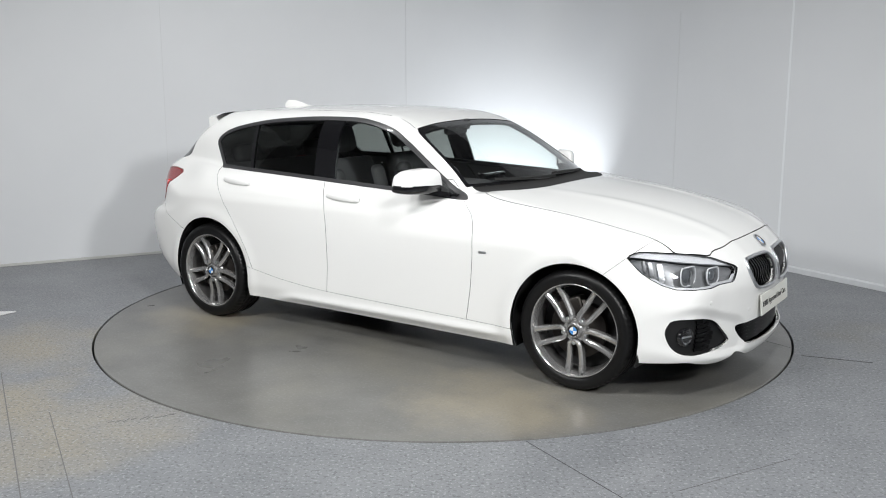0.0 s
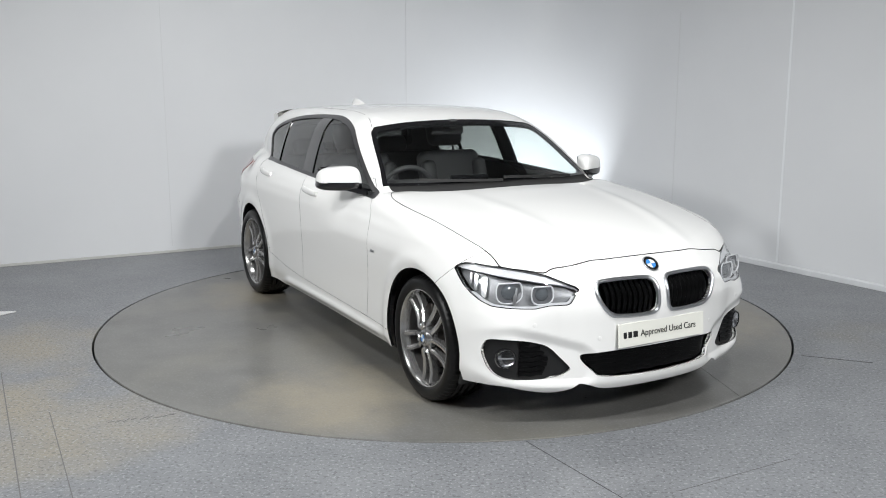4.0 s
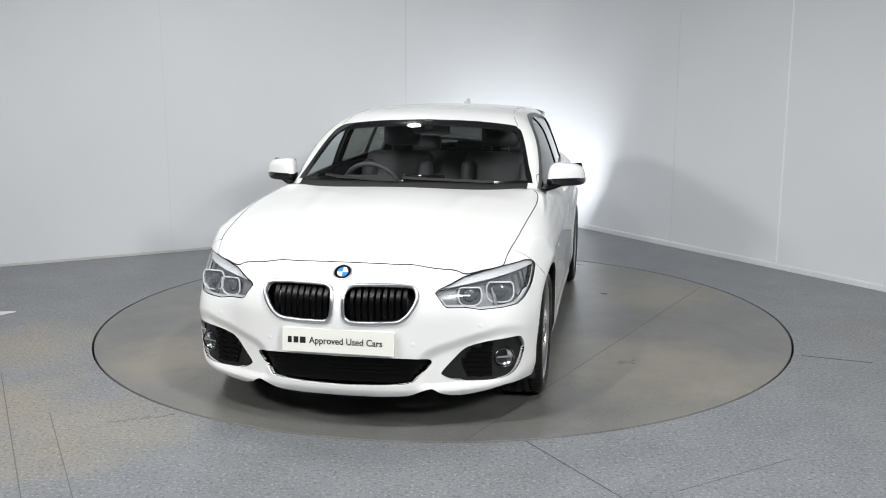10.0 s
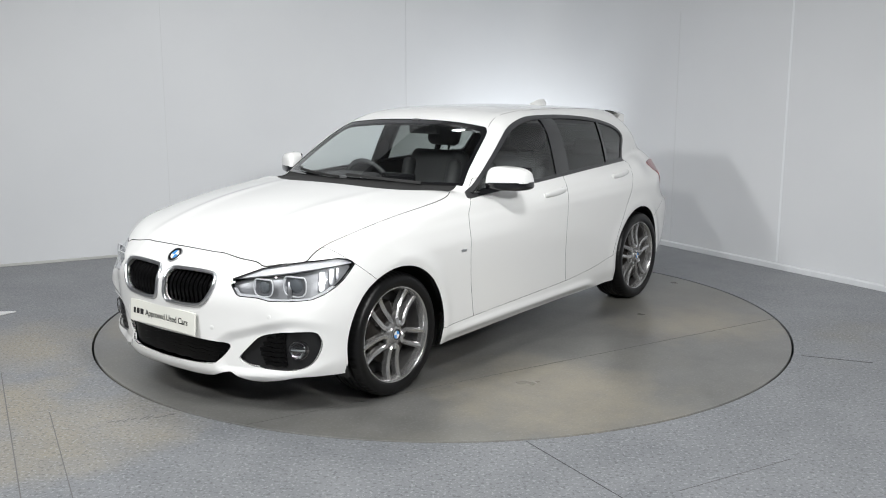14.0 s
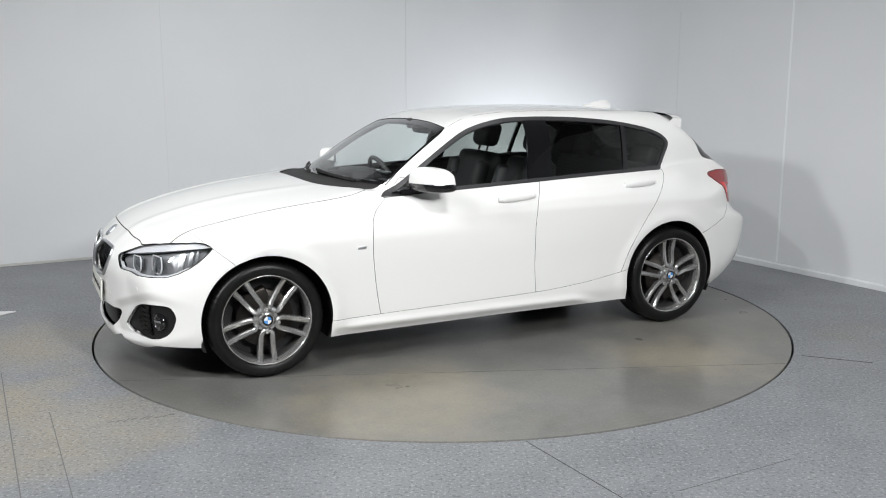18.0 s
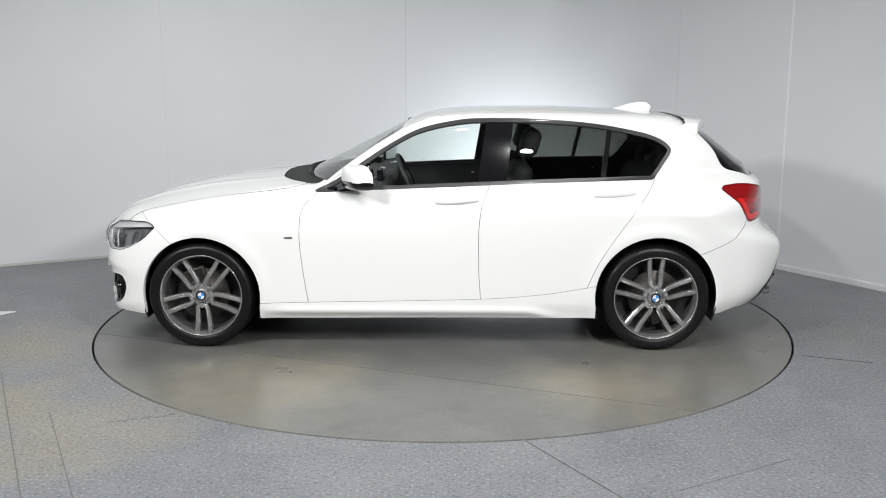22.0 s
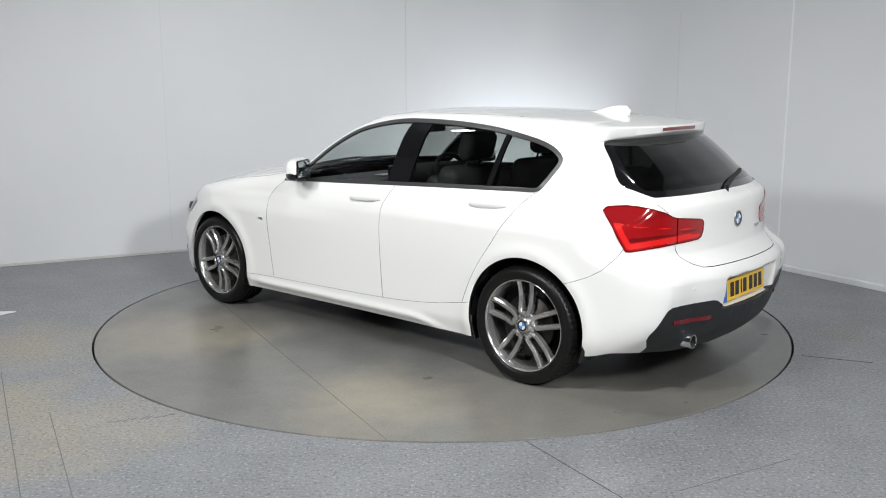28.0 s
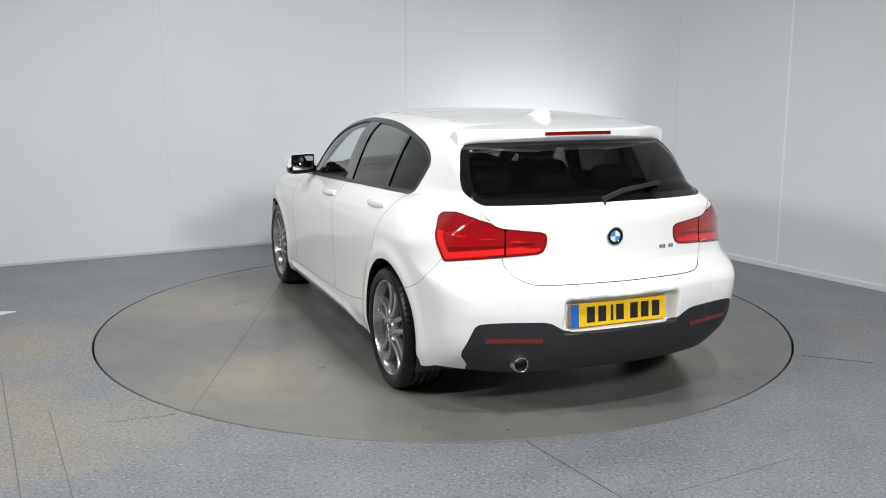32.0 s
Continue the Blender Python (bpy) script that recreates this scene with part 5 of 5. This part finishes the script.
# model lettering as plain bars
for k, (y, w) in enumerate(((-0.262, 0.004), (-0.274, 0.004), (-0.289, 0.006), (-0.322, 0.005), (-0.338, 0.006))):
    x = on_end(abs(y), 0.80, False)
    put("model_bar", box_bm(x - 0.004, x + 0.002, y - w, y + w, 0.785, 0.803, 0.001), SATIN, TAILGATE)

# parking sensors
for y, z, front in ((0.335, 0.427, True), (0.62, 0.50, True), (0.20, 0.60, False), (0.55, 0.58, False)):
    p = Vector((on_end(y, z, front), y, z))
    put("parking_sensor", revolve_bm([(0.0105, -0.003), (0.0105, 0.0008), (0.0085, 0.0014), (0.0005, 0.0014)], 20, facing(p, normal_at(p))), PAINT, FRONT_BUMPER if front else REAR_BUMPER, sides=True)
# ---- cabin ----
def soft_box(x0, x1, y0, y1, z0, z1, bevel, m=None):
    return box_bm(x0, x1, y0, y1, z0, z1, bevel, 4, m)


def seat(y):
    base = put("front_seat", soft_box(0.92, 1.46, y - 0.25, y + 0.25, 0.42, 0.58, 0.06), LEATHER, CAR, "black leather front seat")[0]
    m = Matrix.Translation((0.93, y, 0.52)) @ pose(0, 0, 0, 0, -17, 0)
    put("seat_back", soft_box(-0.07, 0.07, -0.24, 0.24, 0.0, 0.58, 0.055, m), LEATHER, base)
    for s in (-1, 1):
        put("side_bolster", soft_box(0.02, 0.13, s * 0.205 - 0.05, s * 0.205 + 0.05, 0.08, 0.5, 0.045, m), LEATHER, base)
    put("headrest", soft_box(-0.06, 0.05, -0.135, 0.135, 0.62, 0.80, 0.05, m), LEATHER, base)
    for s in (-1, 1):
        put("headrest_post", disc_bm(0.007, 0.55, 0.66, 0, 10, m @ pose(-0.005, s * 0.06, 0)), TRIM, base)


seat(0.36)
seat(-0.36)
bench = put("rear_bench", soft_box(0.05, 0.52, -0.60, 0.60, 0.42, 0.58, 0.06), LEATHER, CAR, "black leather rear bench")[0]
mb = Matrix.Translation((0.06, 0, 0.54)) @ pose(0, 0, 0, 0, -20, 0)
put("bench_back", soft_box(-0.06, 0.06, -0.60, 0.60, 0.0, 0.50, 0.05, mb), LEATHER, bench)
for y in (-0.36, 0.0, 0.36):
    put("rear_headrest", soft_box(-0.05, 0.04, y - 0.12, y + 0.12, 0.50, 0.50 + (0.13 if y else 0.09), 0.04, mb), LEATHER, bench)
put("parcel_shelf", soft_box(-0.55, -0.10, -0.55, 0.55, 0.935, 0.955, 0.008), TRIM, CAR)
dash = put("dashboard", soft_box(1.62, 2.08, -0.70, 0.70, 0.62, 0.925, 0.05), TRIM, CAR, "dark grey dashboard")[0]
put("instrument_hood", soft_box(1.58, 1.82, -0.56, -0.19, 0.88, 0.985, 0.045), TRIM, dash)
put("display", soft_box(1.66, 1.70, -0.12, 0.14, 0.93, 1.0, 0.01), GLOSS_BLACK, dash)
put("windscreen_paper", box_bm(1.72, 1.80, -0.10, 0.17, 0.928, 0.934, 0.001, m=None), SATIN, dash)
mw = Matrix.Translation((1.52, -0.37, 0.885)) @ pose(0, 0, 0, 0, -65, 0)
ring = [mw @ Vector((0.185 * math.cos(a), 0.185 * math.sin(a), 0)) for a in (2 * math.pi * k / 40 for k in range(40))]
wheel_s = put("steering_wheel", sweep_bm(ring, CIRCLE(0.016, 10), True, mw.to_3x3() @ Vector((0, 0, 1))), LEATHER, CAR, "black leather steering wheel")[0]
put("steering_hub", soft_box(-0.07, 0.07, -0.085, 0.085, -0.03, 0.015, 0.025, mw), LEATHER, wheel_s)
for a, r in ((0, 1), (180, 1), (90, 1)):
    put("steering_spoke", soft_box(0.05, 0.18, -0.02, 0.02, -0.012, 0.004, 0.006, mw @ pose(0, 0, 0, 0, 0, a + 90)), LEATHER, wheel_s)
mirror = put("cabin_mirror", soft_box(1.385, 1.42, -0.12, 0.12, 1.235, 1.30, 0.015), TRIM, CAR, "black rear-view mirror")[0]
put("mirror_stalk", soft_box(1.41, 1.50, -0.03, 0.03, 1.27, 1.335, 0.012), TRIM, mirror)


def motions():
    """The turntable and the car on it turn together at one steady rate."""
    rows = [(0.5 * k, pose(0, 0, 0, 0, 0, turn(0.5 * k))) for k in range(65)]
    walk(TABLE, rows)
    walk(CAR, rows)


motions()
